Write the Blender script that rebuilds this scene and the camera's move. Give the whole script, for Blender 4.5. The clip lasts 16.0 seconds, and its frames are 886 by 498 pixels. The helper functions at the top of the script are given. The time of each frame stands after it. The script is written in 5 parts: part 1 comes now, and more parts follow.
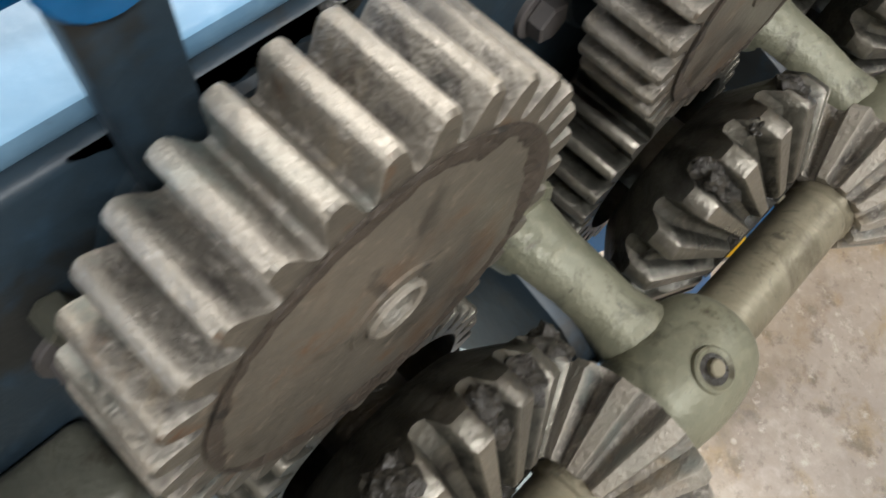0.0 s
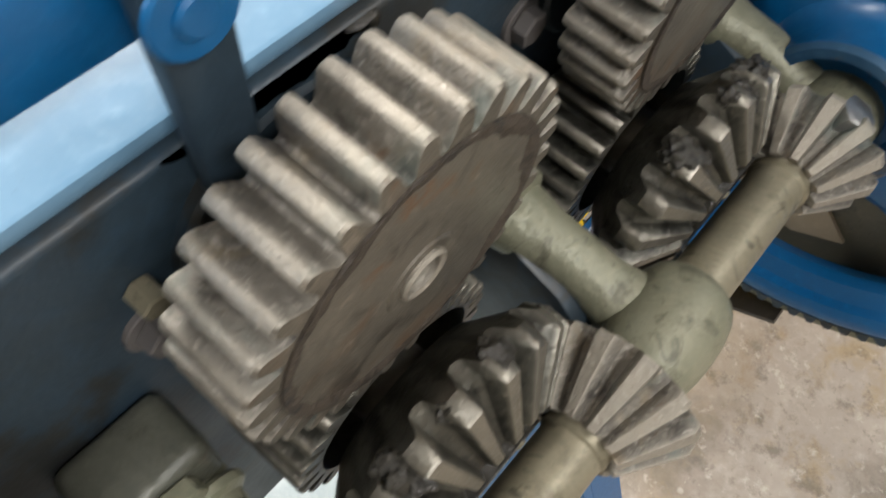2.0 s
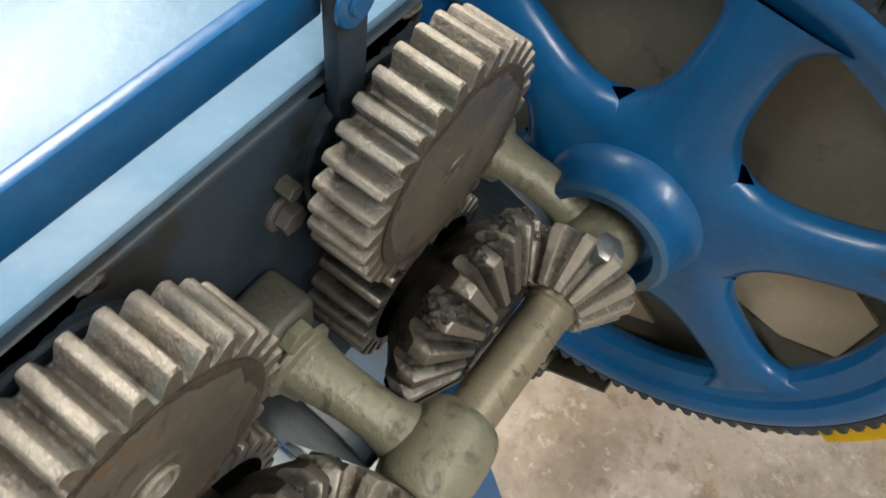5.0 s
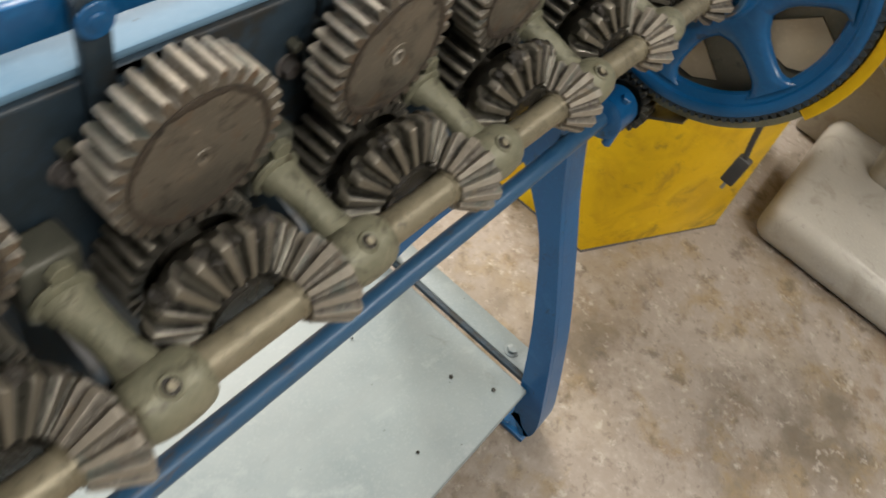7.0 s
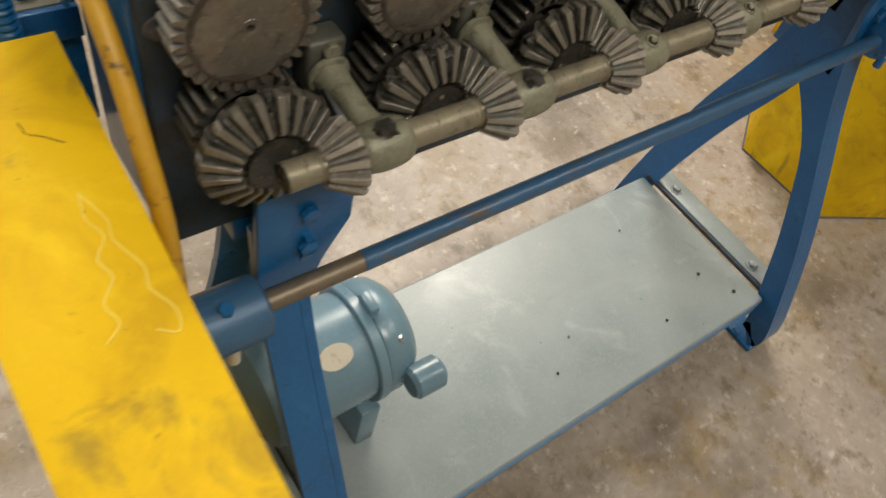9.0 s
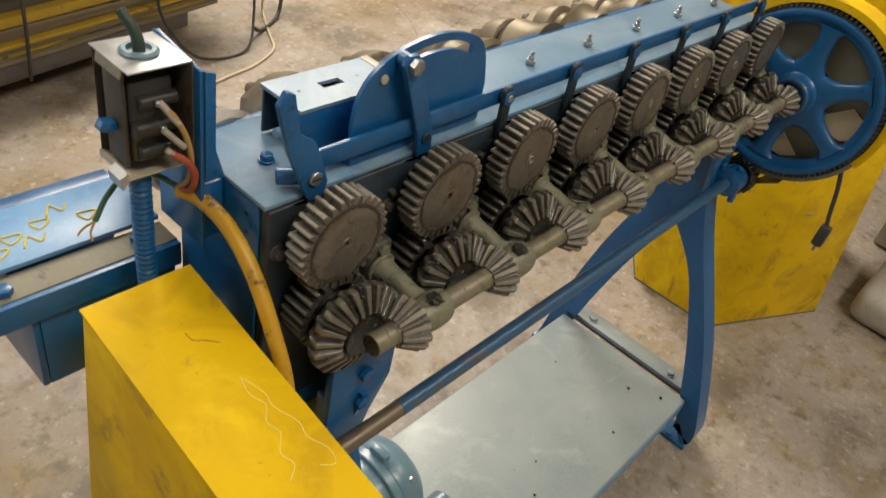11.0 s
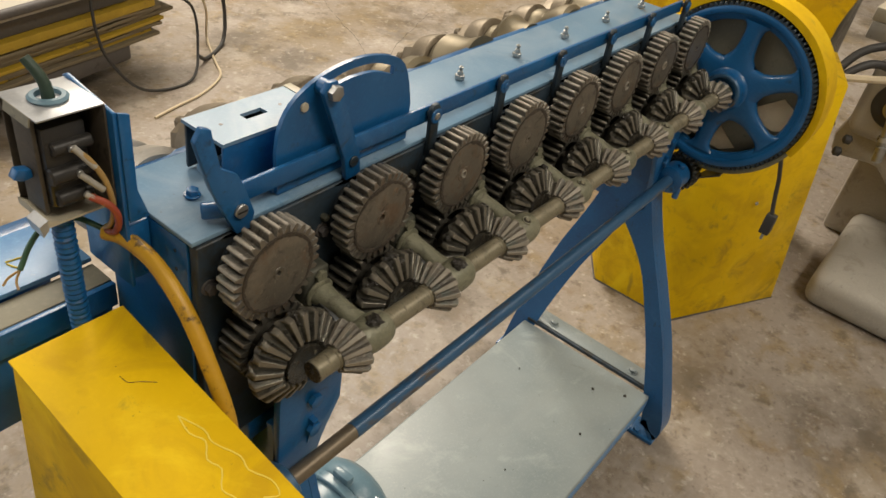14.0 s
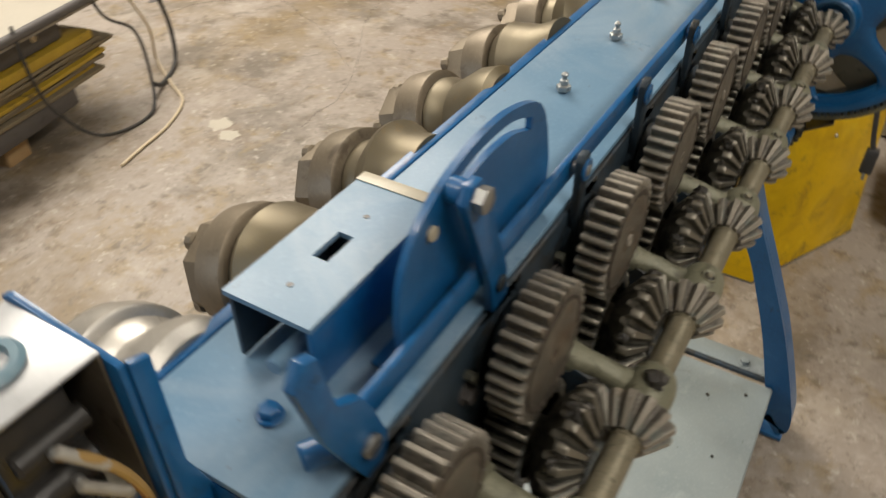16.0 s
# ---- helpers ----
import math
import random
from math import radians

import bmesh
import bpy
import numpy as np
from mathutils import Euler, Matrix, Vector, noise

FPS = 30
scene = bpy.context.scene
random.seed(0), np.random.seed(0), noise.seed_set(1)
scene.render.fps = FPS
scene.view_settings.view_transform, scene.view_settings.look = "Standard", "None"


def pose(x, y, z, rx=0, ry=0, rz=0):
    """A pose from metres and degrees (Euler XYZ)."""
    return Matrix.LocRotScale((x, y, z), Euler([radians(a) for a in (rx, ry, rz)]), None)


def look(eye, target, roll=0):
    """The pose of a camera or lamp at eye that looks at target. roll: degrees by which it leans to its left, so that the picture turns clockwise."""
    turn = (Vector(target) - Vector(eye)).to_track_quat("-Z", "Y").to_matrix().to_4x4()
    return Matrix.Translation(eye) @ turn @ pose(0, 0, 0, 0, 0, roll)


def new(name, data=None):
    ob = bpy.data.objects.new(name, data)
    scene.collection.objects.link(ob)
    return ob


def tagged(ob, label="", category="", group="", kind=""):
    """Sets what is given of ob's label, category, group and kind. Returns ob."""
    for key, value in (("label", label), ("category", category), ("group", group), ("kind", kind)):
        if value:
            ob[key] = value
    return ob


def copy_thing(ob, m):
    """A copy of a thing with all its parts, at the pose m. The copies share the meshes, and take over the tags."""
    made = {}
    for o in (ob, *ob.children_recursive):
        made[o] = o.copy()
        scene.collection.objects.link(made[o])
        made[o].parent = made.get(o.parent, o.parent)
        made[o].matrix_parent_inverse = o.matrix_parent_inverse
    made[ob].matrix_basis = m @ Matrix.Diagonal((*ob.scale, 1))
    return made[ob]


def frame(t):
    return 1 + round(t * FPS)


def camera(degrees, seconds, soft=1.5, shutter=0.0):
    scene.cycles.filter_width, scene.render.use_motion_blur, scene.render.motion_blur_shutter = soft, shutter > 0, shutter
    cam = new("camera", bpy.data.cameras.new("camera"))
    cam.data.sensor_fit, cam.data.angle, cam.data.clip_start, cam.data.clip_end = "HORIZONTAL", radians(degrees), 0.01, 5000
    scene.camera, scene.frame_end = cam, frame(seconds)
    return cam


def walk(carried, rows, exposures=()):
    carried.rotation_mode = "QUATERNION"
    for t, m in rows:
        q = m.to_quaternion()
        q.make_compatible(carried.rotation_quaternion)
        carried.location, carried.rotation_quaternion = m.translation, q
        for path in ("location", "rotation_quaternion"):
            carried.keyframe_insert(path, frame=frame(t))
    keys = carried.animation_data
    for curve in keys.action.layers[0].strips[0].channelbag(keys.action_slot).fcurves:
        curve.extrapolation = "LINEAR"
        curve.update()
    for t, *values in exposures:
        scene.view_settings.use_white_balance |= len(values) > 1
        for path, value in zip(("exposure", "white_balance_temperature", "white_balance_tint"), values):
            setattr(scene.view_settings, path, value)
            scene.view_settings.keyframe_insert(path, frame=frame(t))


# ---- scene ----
cam = camera(60.87, 16.0, shutter=0.45)
PATH = [
    (0, (0.7033, -0.0384, 1.1353), (1.1039, 0.2192, 0.2561), 13.30),
    (0.5, (0.7369, -0.0388, 1.1347), (1.1304, 0.2200, 0.2525), 12.18),
    (1, (0.7626, -0.0449, 1.1375), (1.1550, 0.2128, 0.2546), 11.40),
    (1.5, (0.7876, -0.0459, 1.1431), (1.1953, 0.2098, 0.2666), 11.31),
    (2, (0.8312, -0.0467, 1.1591), (1.2473, 0.2051, 0.2853), 11.18),
    (2.5, (0.8661, -0.0560, 1.1782), (1.2805, 0.2238, 0.3122), 6.99),
    (3, (0.8852, -0.0559, 1.1904), (1.3121, 0.2170, 0.3283), 7.47),
    (3.5, (0.9017, -0.0610, 1.2055), (1.3400, 0.1987, 0.3450), 8.45),
    (3.7, (0.9146, -0.0622, 1.2133), (1.3541, 0.1928, 0.3520), 8.58),
    (5.8, (0.8171, -0.0990, 1.2544), (1.3493, 0.0498, 0.4210), 22.51),
    (6, (0.7056, -0.1213, 1.2684), (1.2653, 0.0338, 0.4544), 22.37),
    (6.2, (0.5782, -0.1580, 1.2689), (1.1734, 0.0459, 0.4916), 17.64),
    (6.5, (0.4171, -0.1777, 1.2811), (1.0279, -0.0049, 0.5084), 22.96),
    (7, (0.2682, -0.2016, 1.2974), (0.8773, 0.0132, 0.5339), 26.11),
    (7.5, (0.1254, -0.2728, 1.3092), (0.6673, 0.0560, 0.5357), 23.78),
    (8, (-0.0072, -0.3298, 1.3186), (0.4523, 0.0861, 0.5338), 19.58),
    (8.2, (-0.0264, -0.3438, 1.3221), (0.4194, 0.0810, 0.5341), 19.43),
    (10.3, (-0.4285, -0.4240, 1.4003), (0.1587, -0.0048, 0.7079), 13.93),
    (10.5, (-0.4160, -0.4129, 1.4302), (0.1993, 0.0174, 0.7697), 14.17),
    (11, (-0.4178, -0.4031, 1.4576), (0.2337, 0.0503, 0.8494), 13.49),
    (11.5, (-0.4126, -0.4164, 1.4767), (0.2748, 0.0341, 0.9070), 12.51),
    (12, (-0.3892, -0.4272, 1.4844), (0.3398, 0.0017, 0.9509), 12.16),
    (12.5, (-0.3926, -0.4280, 1.4803), (0.3399, -0.0068, 0.9454), 12.64),
    (13, (-0.4014, -0.4314, 1.4741), (0.3174, -0.0140, 0.9182), 12.56),
    (13.5, (-0.3960, -0.4330, 1.4768), (0.3047, -0.0099, 0.9022), 11.58),
    (14, (-0.3940, -0.4304, 1.4736), (0.2883, 0.0016, 0.8837), 10.65),
    (14.5, (-0.3911, -0.4266, 1.4729), (0.2735, 0.0150, 0.8702), 9.39),
    (15, (-0.3344, -0.3740, 1.4510), (0.3135, 0.0786, 0.8383), 8.26),
    (15.5, (-0.2275, -0.2764, 1.4298), (0.3978, 0.1928, 0.8061), 5.46),
    (16, (-0.2056, -0.1178, 1.3891), (0.4631, 0.2765, 0.7586), 0.26),
]
LOOK = [(0.0, 0.97, 5500, 10), (3.7, 0.8, 5750, 10), (6.0, 0.65, 5800, 10), (8.2, 0.3, 6100, 10), (10.5, 0.12, 6350, 10), (14.5, 0.0, 6450, 10), (16.0, 0.0, 6150, 10)]
walk(cam, [(t, look(eye, target, roll)) for t, eye, target, roll in PATH], LOOK)

# ---- light: unseen overhead lamps in a hall, and a cool fill behind the rolls ----
world = bpy.data.worlds.new("hall_world")
scene.world = world
world.use_nodes = True
world.node_tree.nodes["Background"].inputs[0].default_value = (0.75, 0.85, 1.0, 1)
world.node_tree.nodes["Background"].inputs[1].default_value = 0.25


def area(name, at, target, size, size_y, watts, colour):
    data = bpy.data.lights.new(name, "AREA")
    data.shape, data.size, data.size_y, data.energy, data.color = "RECTANGLE", size, size_y, watts, colour
    ob = new(name, data)
    ob.matrix_world = look(at, target)
    return ob


# unseen main lamp, placed by the glare on the top plate and the shadows
area("ceiling_lamp_light", (3.5, 4.2, 4.85), (3.0, 3.3, 0), 2.4, 3.0, 470, (1.0, 0.88, 0.72))
# three unseen lamps added to fill the dark sides
area("ceiling_lamp_light", (-1.2, 2.6, 4.85), (-0.7, 1.8, 0), 2.4, 0.5, 105, (1.0, 0.90, 0.76))
area("ceiling_lamp_light", (-0.2, -2.8, 4.85), (0.3, -1.0, 0), 2.4, 0.5, 115, (1.0, 0.90, 0.76))
area("ceiling_lamp_light", (3.4, -2.2, 4.85), (2.8, -1.0, 0), 2.4, 0.5, 70, (1.0, 0.90, 0.76))
# added bluish fill with no known source
area("door_daylight", (-3.6, 4.2, 1.9), (0.2, 0.2, 0.9), 2.6, 2.6, 45, (0.72, 0.84, 1.0))

# ---- helpers for meshes ----
ORIGIN = {}


def thing(name, label, category, at=(0, 0, 0), group="", kind=""):
    ob = new(name)
    ob.empty_display_size = 0.05
    ob.location = at
    ORIGIN[ob.name] = Vector(at)
    return tagged(ob, label, category, group, kind)


def finish(bm, angle=35):
    bmesh.ops.recalc_face_normals(bm, faces=bm.faces)
    for f in bm.faces:
        f.smooth = True
    for e in bm.edges:
        if len(e.link_faces) == 2 and e.calc_face_angle(0) > radians(angle):
            e.smooth = False


def part(name, bm, material, parent=None, label="", angle=35):
    """Link a bmesh, made in world places, as one mesh object under a thing or a part."""
    o = ORIGIN[parent.name] if parent else Vector((0, 0, 0))
    bmesh.ops.translate(bm, verts=bm.verts, vec=-o)
    finish(bm, angle)
    me = bpy.data.meshes.new(name)
    bm.to_mesh(me)
    bm.free()
    me.materials.append(material)
    ob = new(name, me)
    ob.parent = parent
    ORIGIN[ob.name] = o
    return tagged(ob, label)


def solid(name, bm, material, label, category, group="", kind="", angle=35):
    """A thing that is one mesh, with its origin at its base."""
    lo = [min(v.co[i] for v in bm.verts) for i in range(3)]
    hi = [max(v.co[i] for v in bm.verts) for i in range(3)]
    base = Vector(((lo[0] + hi[0]) / 2, (lo[1] + hi[1]) / 2, lo[2]))
    bmesh.ops.translate(bm, verts=bm.verts, vec=-base)
    finish(bm, angle)
    me = bpy.data.meshes.new(name)
    bm.to_mesh(me)
    bm.free()
    me.materials.append(material)
    ob = new(name, me)
    ob.location = base
    ORIGIN[ob.name] = base
    return tagged(ob, label, category, group, kind)


def box(lo, hi, bevel=0.0, segs=2, bm=None):
    own = bmesh.new()
    bmesh.ops.create_cube(own, size=1)
    for v in own.verts:
        v.co = Vector([lo[i] + (v.co[i] + 0.5) * (hi[i] - lo[i]) for i in range(3)])
    if bevel:
        bmesh.ops.bevel(own, geom=own.edges[:], offset=bevel, segments=segs, affect="EDGES", profile=0.5)
    return merge(bm, own)


def merge(bm, own):
    if bm is None:
        return own
    me = bpy.data.meshes.new("tmp")
    own.to_mesh(me)
    own.free()
    bm.from_mesh(me)
    bpy.data.meshes.remove(me)
    return bm


def basis(d):
    d = Vector(d).normalized()
    a = d.orthogonal().normalized()
    return a, d.cross(a), d


def rod(p0, p1, r, segs=24, bevel=0.0, bm=None, r1=None):
    """A round bar from p0 to p1, with chamfered ends."""
    p0, p1 = Vector(p0), Vector(p1)
    n = (p1 - p0).length
    r1 = r if r1 is None else r1
    prof = [(r - bevel, 0), (r, bevel), (r1, n - bevel), (r1 - bevel, n)] if bevel else [(r, 0), (r1, n)]
    return lathe(prof, p0, p1 - p0, segs, bm)


def lathe(profile, at, axis, segs=32, bm=None, start=0.0, closed=False):
    """Turn a profile of (radius, way along the axis) round the axis from the place at."""
    bm = bm or bmesh.new()
    a, b, d = basis(axis)
    rings = []
    for r, h in profile:
        rings.append([bm.verts.new(Vector(at) + d * h + (a * math.cos(start + 2 * math.pi * i / segs) + b * math.sin(start + 2 * math.pi * i / segs)) * max(r, 1e-5)) for i in range(segs)])
    pairs = list(zip(rings, rings[1:])) + ([(rings[-1], rings[0])] if closed else [])
    for p, q in pairs:
        for i in range(segs):
            bm.faces.new((p[i], p[(i + 1) % segs], q[(i + 1) % segs], q[i]))
    if not closed:
        bm.faces.new(rings[0][::-1])
        bm.faces.new(rings[-1])
    return bm


def prism(points, axis, lo, hi, bevel=0.0, bm=None):
    """A flat outline, given in the two axes other than axis (in x, y, z order), made solid from lo to hi."""
    own = bmesh.new()
    n = "xyz".index(axis)

    def at(p, h):
        q = list(p)
        q.insert(n, h)
        return own.verts.new(q)

    low, high = [at(p, lo) for p in points], [at(p, hi) for p in points]
    own.faces.new(low[::-1])
    own.faces.new(high)
    for i in range(len(points)):
        j = (i + 1) % len(points)
        own.faces.new((low[i], low[j], high[j], high[i]))
    bmesh.ops.recalc_face_normals(own, faces=own.faces)
    if bevel:
        sharp = [e for e in own.edges if e.calc_face_angle(0) > radians(30)]
        bmesh.ops.bevel(own, geom=sharp, offset=bevel, segments=2, affect="EDGES", profile=0.5)
    return merge(bm, own)


def curve_points(points, steps=8):
    """Catmull-Rom through the points."""
    pts = [Vector(p) for p in points]
    pts = [2 * pts[0] - pts[1]] + pts + [2 * pts[-1] - pts[-2]]
    out = []
    for p0, p1, p2, p3 in zip(pts, pts[1:], pts[2:], pts[3:]):
        for k in range(steps):
            t = k / steps
            out.append(0.5 * (2 * p1 + (p2 - p0) * t + (2 * p0 - 5 * p1 + 4 * p2 - p3) * t * t + (3 * p1 - p0 - 3 * p2 + p3) * t**3))
    return out + [pts[-2]]


def tube(points, r, segs=12, steps=8, bm=None, ripple=0.0, every=0.01, taper=None):
    """A cable or bent bar through the points. ripple: the depth of its corrugation."""
    bm = bm or bmesh.new()
    path = curve_points(points, steps)
    if ripple:
        fine, gone = [path[0]], 0.0
        for p, q in zip(path, path[1:]):
            k = max(1, int((q - p).length / (every / 4)))
            fine += [p.lerp(q, (i + 1) / k) for i in range(k)]
        path = fine
    side, rings, gone = None, [], 0.0
    for i, p in enumerate(path):
        d = (path[min(i + 1, len(path) - 1)] - path[max(i - 1, 0)]).normalized()
        side = (d.orthogonal() if side is None else side - d * side.dot(d)).normalized()
        up = d.cross(side)
        gone += (p - path[i - 1]).length if i else 0
        rr = (r[0] + (r[1] - r[0]) * i / (len(path) - 1)) if isinstance(r, tuple) else r
        rr -= ripple * (0.5 + 0.5 * math.cos(2 * math.pi * gone / every)) if ripple else 0
        rings.append([bm.verts.new(p + (side * math.cos(2 * math.pi * k / segs) + up * math.sin(2 * math.pi * k / segs)) * rr) for k in range(segs)])
    for p, q in zip(rings, rings[1:]):
        for k in range(segs):
            bm.faces.new((p[k], p[(k + 1) % segs], q[(k + 1) % segs], q[k]))
    bm.faces.new(rings[0][::-1])
    bm.faces.new(rings[-1])
    return bm


def hexagon(at, axis, r, h, bm=None, bevel=0.0006):
    return lathe([(r * 0.9, 0), (r, bevel), (r, h - bevel), (r * 0.88, h)], at, axis, 6, bm)


# ---- materials ----
def material(name, base, second, rough=0.5, metal=0.0, scale=8.0, dirt=None, dirt_at=0.62, dirt_scale=25.0, bump=0.15, bump_scale=120.0, spots=None, coat=0.0, streak=(1, 1, 1)):
    """Paint, metal or stone: two tones at large scale, dirt in patches, small specks, fine relief and uneven gloss."""
    m = bpy.data.materials.new(name)
    m.use_nodes = True
    nt = m.node_tree
    bsdf = nt.nodes["Principled BSDF"]
    link = nt.links.new

    def node(kind, **values):
        n = nt.nodes.new(kind)
        for k, v in values.items():
            n.inputs[k].default_value = v
        return n

    coord, info, mapping = node("ShaderNodeTexCoord"), node("ShaderNodeObjectInfo"), node("ShaderNodeMapping")
    mapping.inputs["Scale"].default_value = streak
    add = node("ShaderNodeVectorMath")
    add.operation = "ADD"
    mult = node("ShaderNodeMath")
    mult.operation = "MULTIPLY"
    mult.inputs[1].default_value = 37.0
    link(info.outputs["Random"], mult.inputs[0])
    link(coord.outputs["Object"], add.inputs[0])
    link(mult.outputs[0], add.inputs[1])
    link(add.outputs[0], mapping.inputs["Vector"])

    def noise_at(s, detail=5.0, roughness=0.6):
        n = node("ShaderNodeTexNoise", Scale=s, Detail=detail, Roughness=roughness)
        link(mapping.outputs[0], n.inputs["Vector"])
        return n

    def ramp(src, lo, hi):
        r = node("ShaderNodeMapRange")
        r.inputs["From Min"].default_value, r.inputs["From Max"].default_value = lo, hi
        link(src, r.inputs["Value"])
        return r.outputs[0]

    def mix(fac, a, b):
        n = nt.nodes.new("ShaderNodeMix")
        n.data_type = "RGBA"
        link(fac, n.inputs["Factor"])
        for sock, v in ((n.inputs[6], a), (n.inputs[7], b)):
            if isinstance(v, tuple):
                sock.default_value = (*v, 1)
            else:
                link(v, sock)
        return n.outputs[2]

    big, fine = noise_at(scale), noise_at(bump_scale, 4.0)
    colour = mix(ramp(big.outputs["Fac"], 0.35, 0.68), base, second)
    grain = ramp(fine.outputs["Fac"], 0.3, 0.75)
    colour = mix(grain, colour, mix(grain, tuple(c * 0.82 for c in base), tuple(c * 1.05 for c in second)))
    rough_src = ramp(big.outputs["Fac"], 0.3, 0.7)
    if dirt:
        patch = noise_at(dirt_scale, 6.0, 0.7)
        mask = ramp(patch.outputs["Fac"], dirt_at, dirt_at + 0.09)
        colour = mix(mask, colour, dirt)
    if spots:
        vor = node("ShaderNodeTexVoronoi", Scale=spots[1])
        link(mapping.outputs[0], vor.inputs["Vector"])
        colour = mix(ramp(vor.outputs["Distance"], spots[2], spots[2] * 0.5), colour, spots[0])
    link(colour, bsdf.inputs["Base Color"])
    rr = node("ShaderNodeMapRange")
    rr.inputs["To Min"].default_value, rr.inputs["To Max"].default_value = rough * 0.78, min(1.0, rough * 1.25)
    link(rough_src, rr.inputs["Value"])
    link(rr.outputs[0], bsdf.inputs["Roughness"])
    bsdf.inputs["Metallic"].default_value = metal
    bsdf.inputs["Coat Weight"].default_value = coat
    bsdf.inputs["Coat Roughness"].default_value = 0.15
    if bump:
        b = node("ShaderNodeBump", Strength=bump, Distance=0.002)
        link(fine.outputs["Fac"], b.inputs["Height"])
        link(b.outputs[0], bsdf.inputs["Normal"])
    return m


BLUE = material("blue_machine_paint", (0.006, 0.078, 0.222), (0.010, 0.113, 0.298), 0.34, 0, 9, (0.012, 0.03, 0.06), 0.64, 30, 0.14, 160, coat=0.18)
DARKBLUE = material("dark_blue_paint", (0.020, 0.030, 0.038), (0.024, 0.044, 0.066), 0.45, 0, 14, (0.02, 0.022, 0.022), 0.5, 22, 0.2, 140)
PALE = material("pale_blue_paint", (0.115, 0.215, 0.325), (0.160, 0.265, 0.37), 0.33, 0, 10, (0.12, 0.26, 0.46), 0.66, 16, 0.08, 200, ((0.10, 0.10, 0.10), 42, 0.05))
SHELF = material("pale_grey_shelf_paint", (0.205, 0.246, 0.254), (0.265, 0.302, 0.303), 0.37, 0, 7, (0.26, 0.29, 0.30), 0.64, 9, 0.08, 220, ((0.05, 0.05, 0.05), 26, 0.045))
STEEL = material("oily_gear_steel", (0.132, 0.122, 0.104), (0.215, 0.195, 0.160), 0.50, 0.45, 30, (0.13, 0.085, 0.05), 0.62, 60, 0.6, 520)
FACE = material("brown_gear_face", (0.124, 0.113, 0.092), (0.172, 0.154, 0.123), 0.40, 0.45, 24, (0.17, 0.10, 0.055), 0.60, 48, 0.2, 300)
GREASE = material("greasy_bevel_steel", (0.064, 0.063, 0.053), (0.128, 0.123, 0.100), 0.34, 0.7, 40, (0.02, 0.02, 0.02), 0.58, 60, 0.38, 300)
OLIVE = material("olive_cast_iron", (0.17, 0.172, 0.118), (0.245, 0.238, 0.165), 0.44, 0.2, 30, (0.08, 0.07, 0.042), 0.60, 50, 0.34, 240)
SHAFT = material("worn_shaft_steel", (0.21, 0.19, 0.128), (0.285, 0.255, 0.18), 0.42, 0.4, 30, (0.10, 0.085, 0.05), 0.58, 60, 0.25, 260, streak=(3, 1, 1))
CRUST = material("dried_brown_grease", (0.036, 0.029, 0.022), (0.066, 0.051, 0.036), 0.6, 0, 60, (0.02, 0.018, 0.015), 0.55, 90, 0.9, 350)
BRIGHTROLL = material("bright_worn_steel", (0.42, 0.40, 0.36), (0.52, 0.50, 0.46), 0.36, 0.75, 14, (0.24, 0.21, 0.17), 0.62, 22, 0.08, 220, streak=(1, 1, 4))
GUNK = material("black_grease", (0.018, 0.017, 0.014), (0.04, 0.036, 0.028), 0.25, 0.0, 60, None, 0.6, 30, 0.9, 350)
WORNROD = material("rubbed_blue_rod_paint", (0.022, 0.085, 0.19), (0.055, 0.13, 0.23), 0.36, 0.1, 18, (0.10, 0.085, 0.07), 0.56, 30, 0.15, 200, streak=(0.25, 1, 1))
ROLL = material("bronze_brown_roll_steel", (0.17, 0.14, 0.10), (0.23, 0.19, 0.135), 0.45, 0.6, 12, (0.13, 0.10, 0.065), 0.6, 18, 0.08, 220)
ROLLBRASS = material("polished_brass_toned_roll", (0.180, 0.152, 0.095), (0.165, 0.142, 0.10), 0.45, 0.7, 14, (0.20, 0.15, 0.08), 0.6, 22, 0.08, 240)
FOOT = material("dark_oily_iron", (0.075, 0.078, 0.062), (0.11, 0.11, 0.085), 0.42, 0.2, 30, (0.04, 0.035, 0.025), 0.6, 50, 0.3, 260)
SCRATCH = material("pale_yellow_scratch", (0.82, 0.66, 0.12), (0.78, 0.60, 0.08), 0.6, 0, 20)
YELLOW = material("yellow_guard_paint", (0.74, 0.48, 0.002), (0.66, 0.415, 0.002), 0.55, 0, 6, (0.48, 0.33, 0.01), 0.68, 8, 0.06, 160, ((0.05, 0.04, 0.02), 30, 0.03))
CABLEYELLOW = material("orange_yellow_cable_sheath", (0.58, 0.33, 0.015), (0.48, 0.26, 0.012), 0.45, 0, 20, (0.11, 0.065, 0.02), 0.56, 40, 0.15, 150)
GALV = material("galvanised_sheet", (0.37, 0.385, 0.40), (0.45, 0.46, 0.47), 0.40, 0.6, 30, (0.30, 0.24, 0.14), 0.64, 40, 0.06, 200)
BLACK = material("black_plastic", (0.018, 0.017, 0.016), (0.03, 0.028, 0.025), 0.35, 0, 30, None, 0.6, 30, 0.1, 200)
LEAD = material("dark_green_lead", (0.025, 0.05, 0.035), (0.04, 0.07, 0.05), 0.5, 0, 20, None, 0.6, 20, 0.1, 200)
RUBBER = material("black_rubber", (0.03, 0.03, 0.03), (0.045, 0.043, 0.04), 0.55, 0, 30, None, 0.6, 30, 0.1, 200)
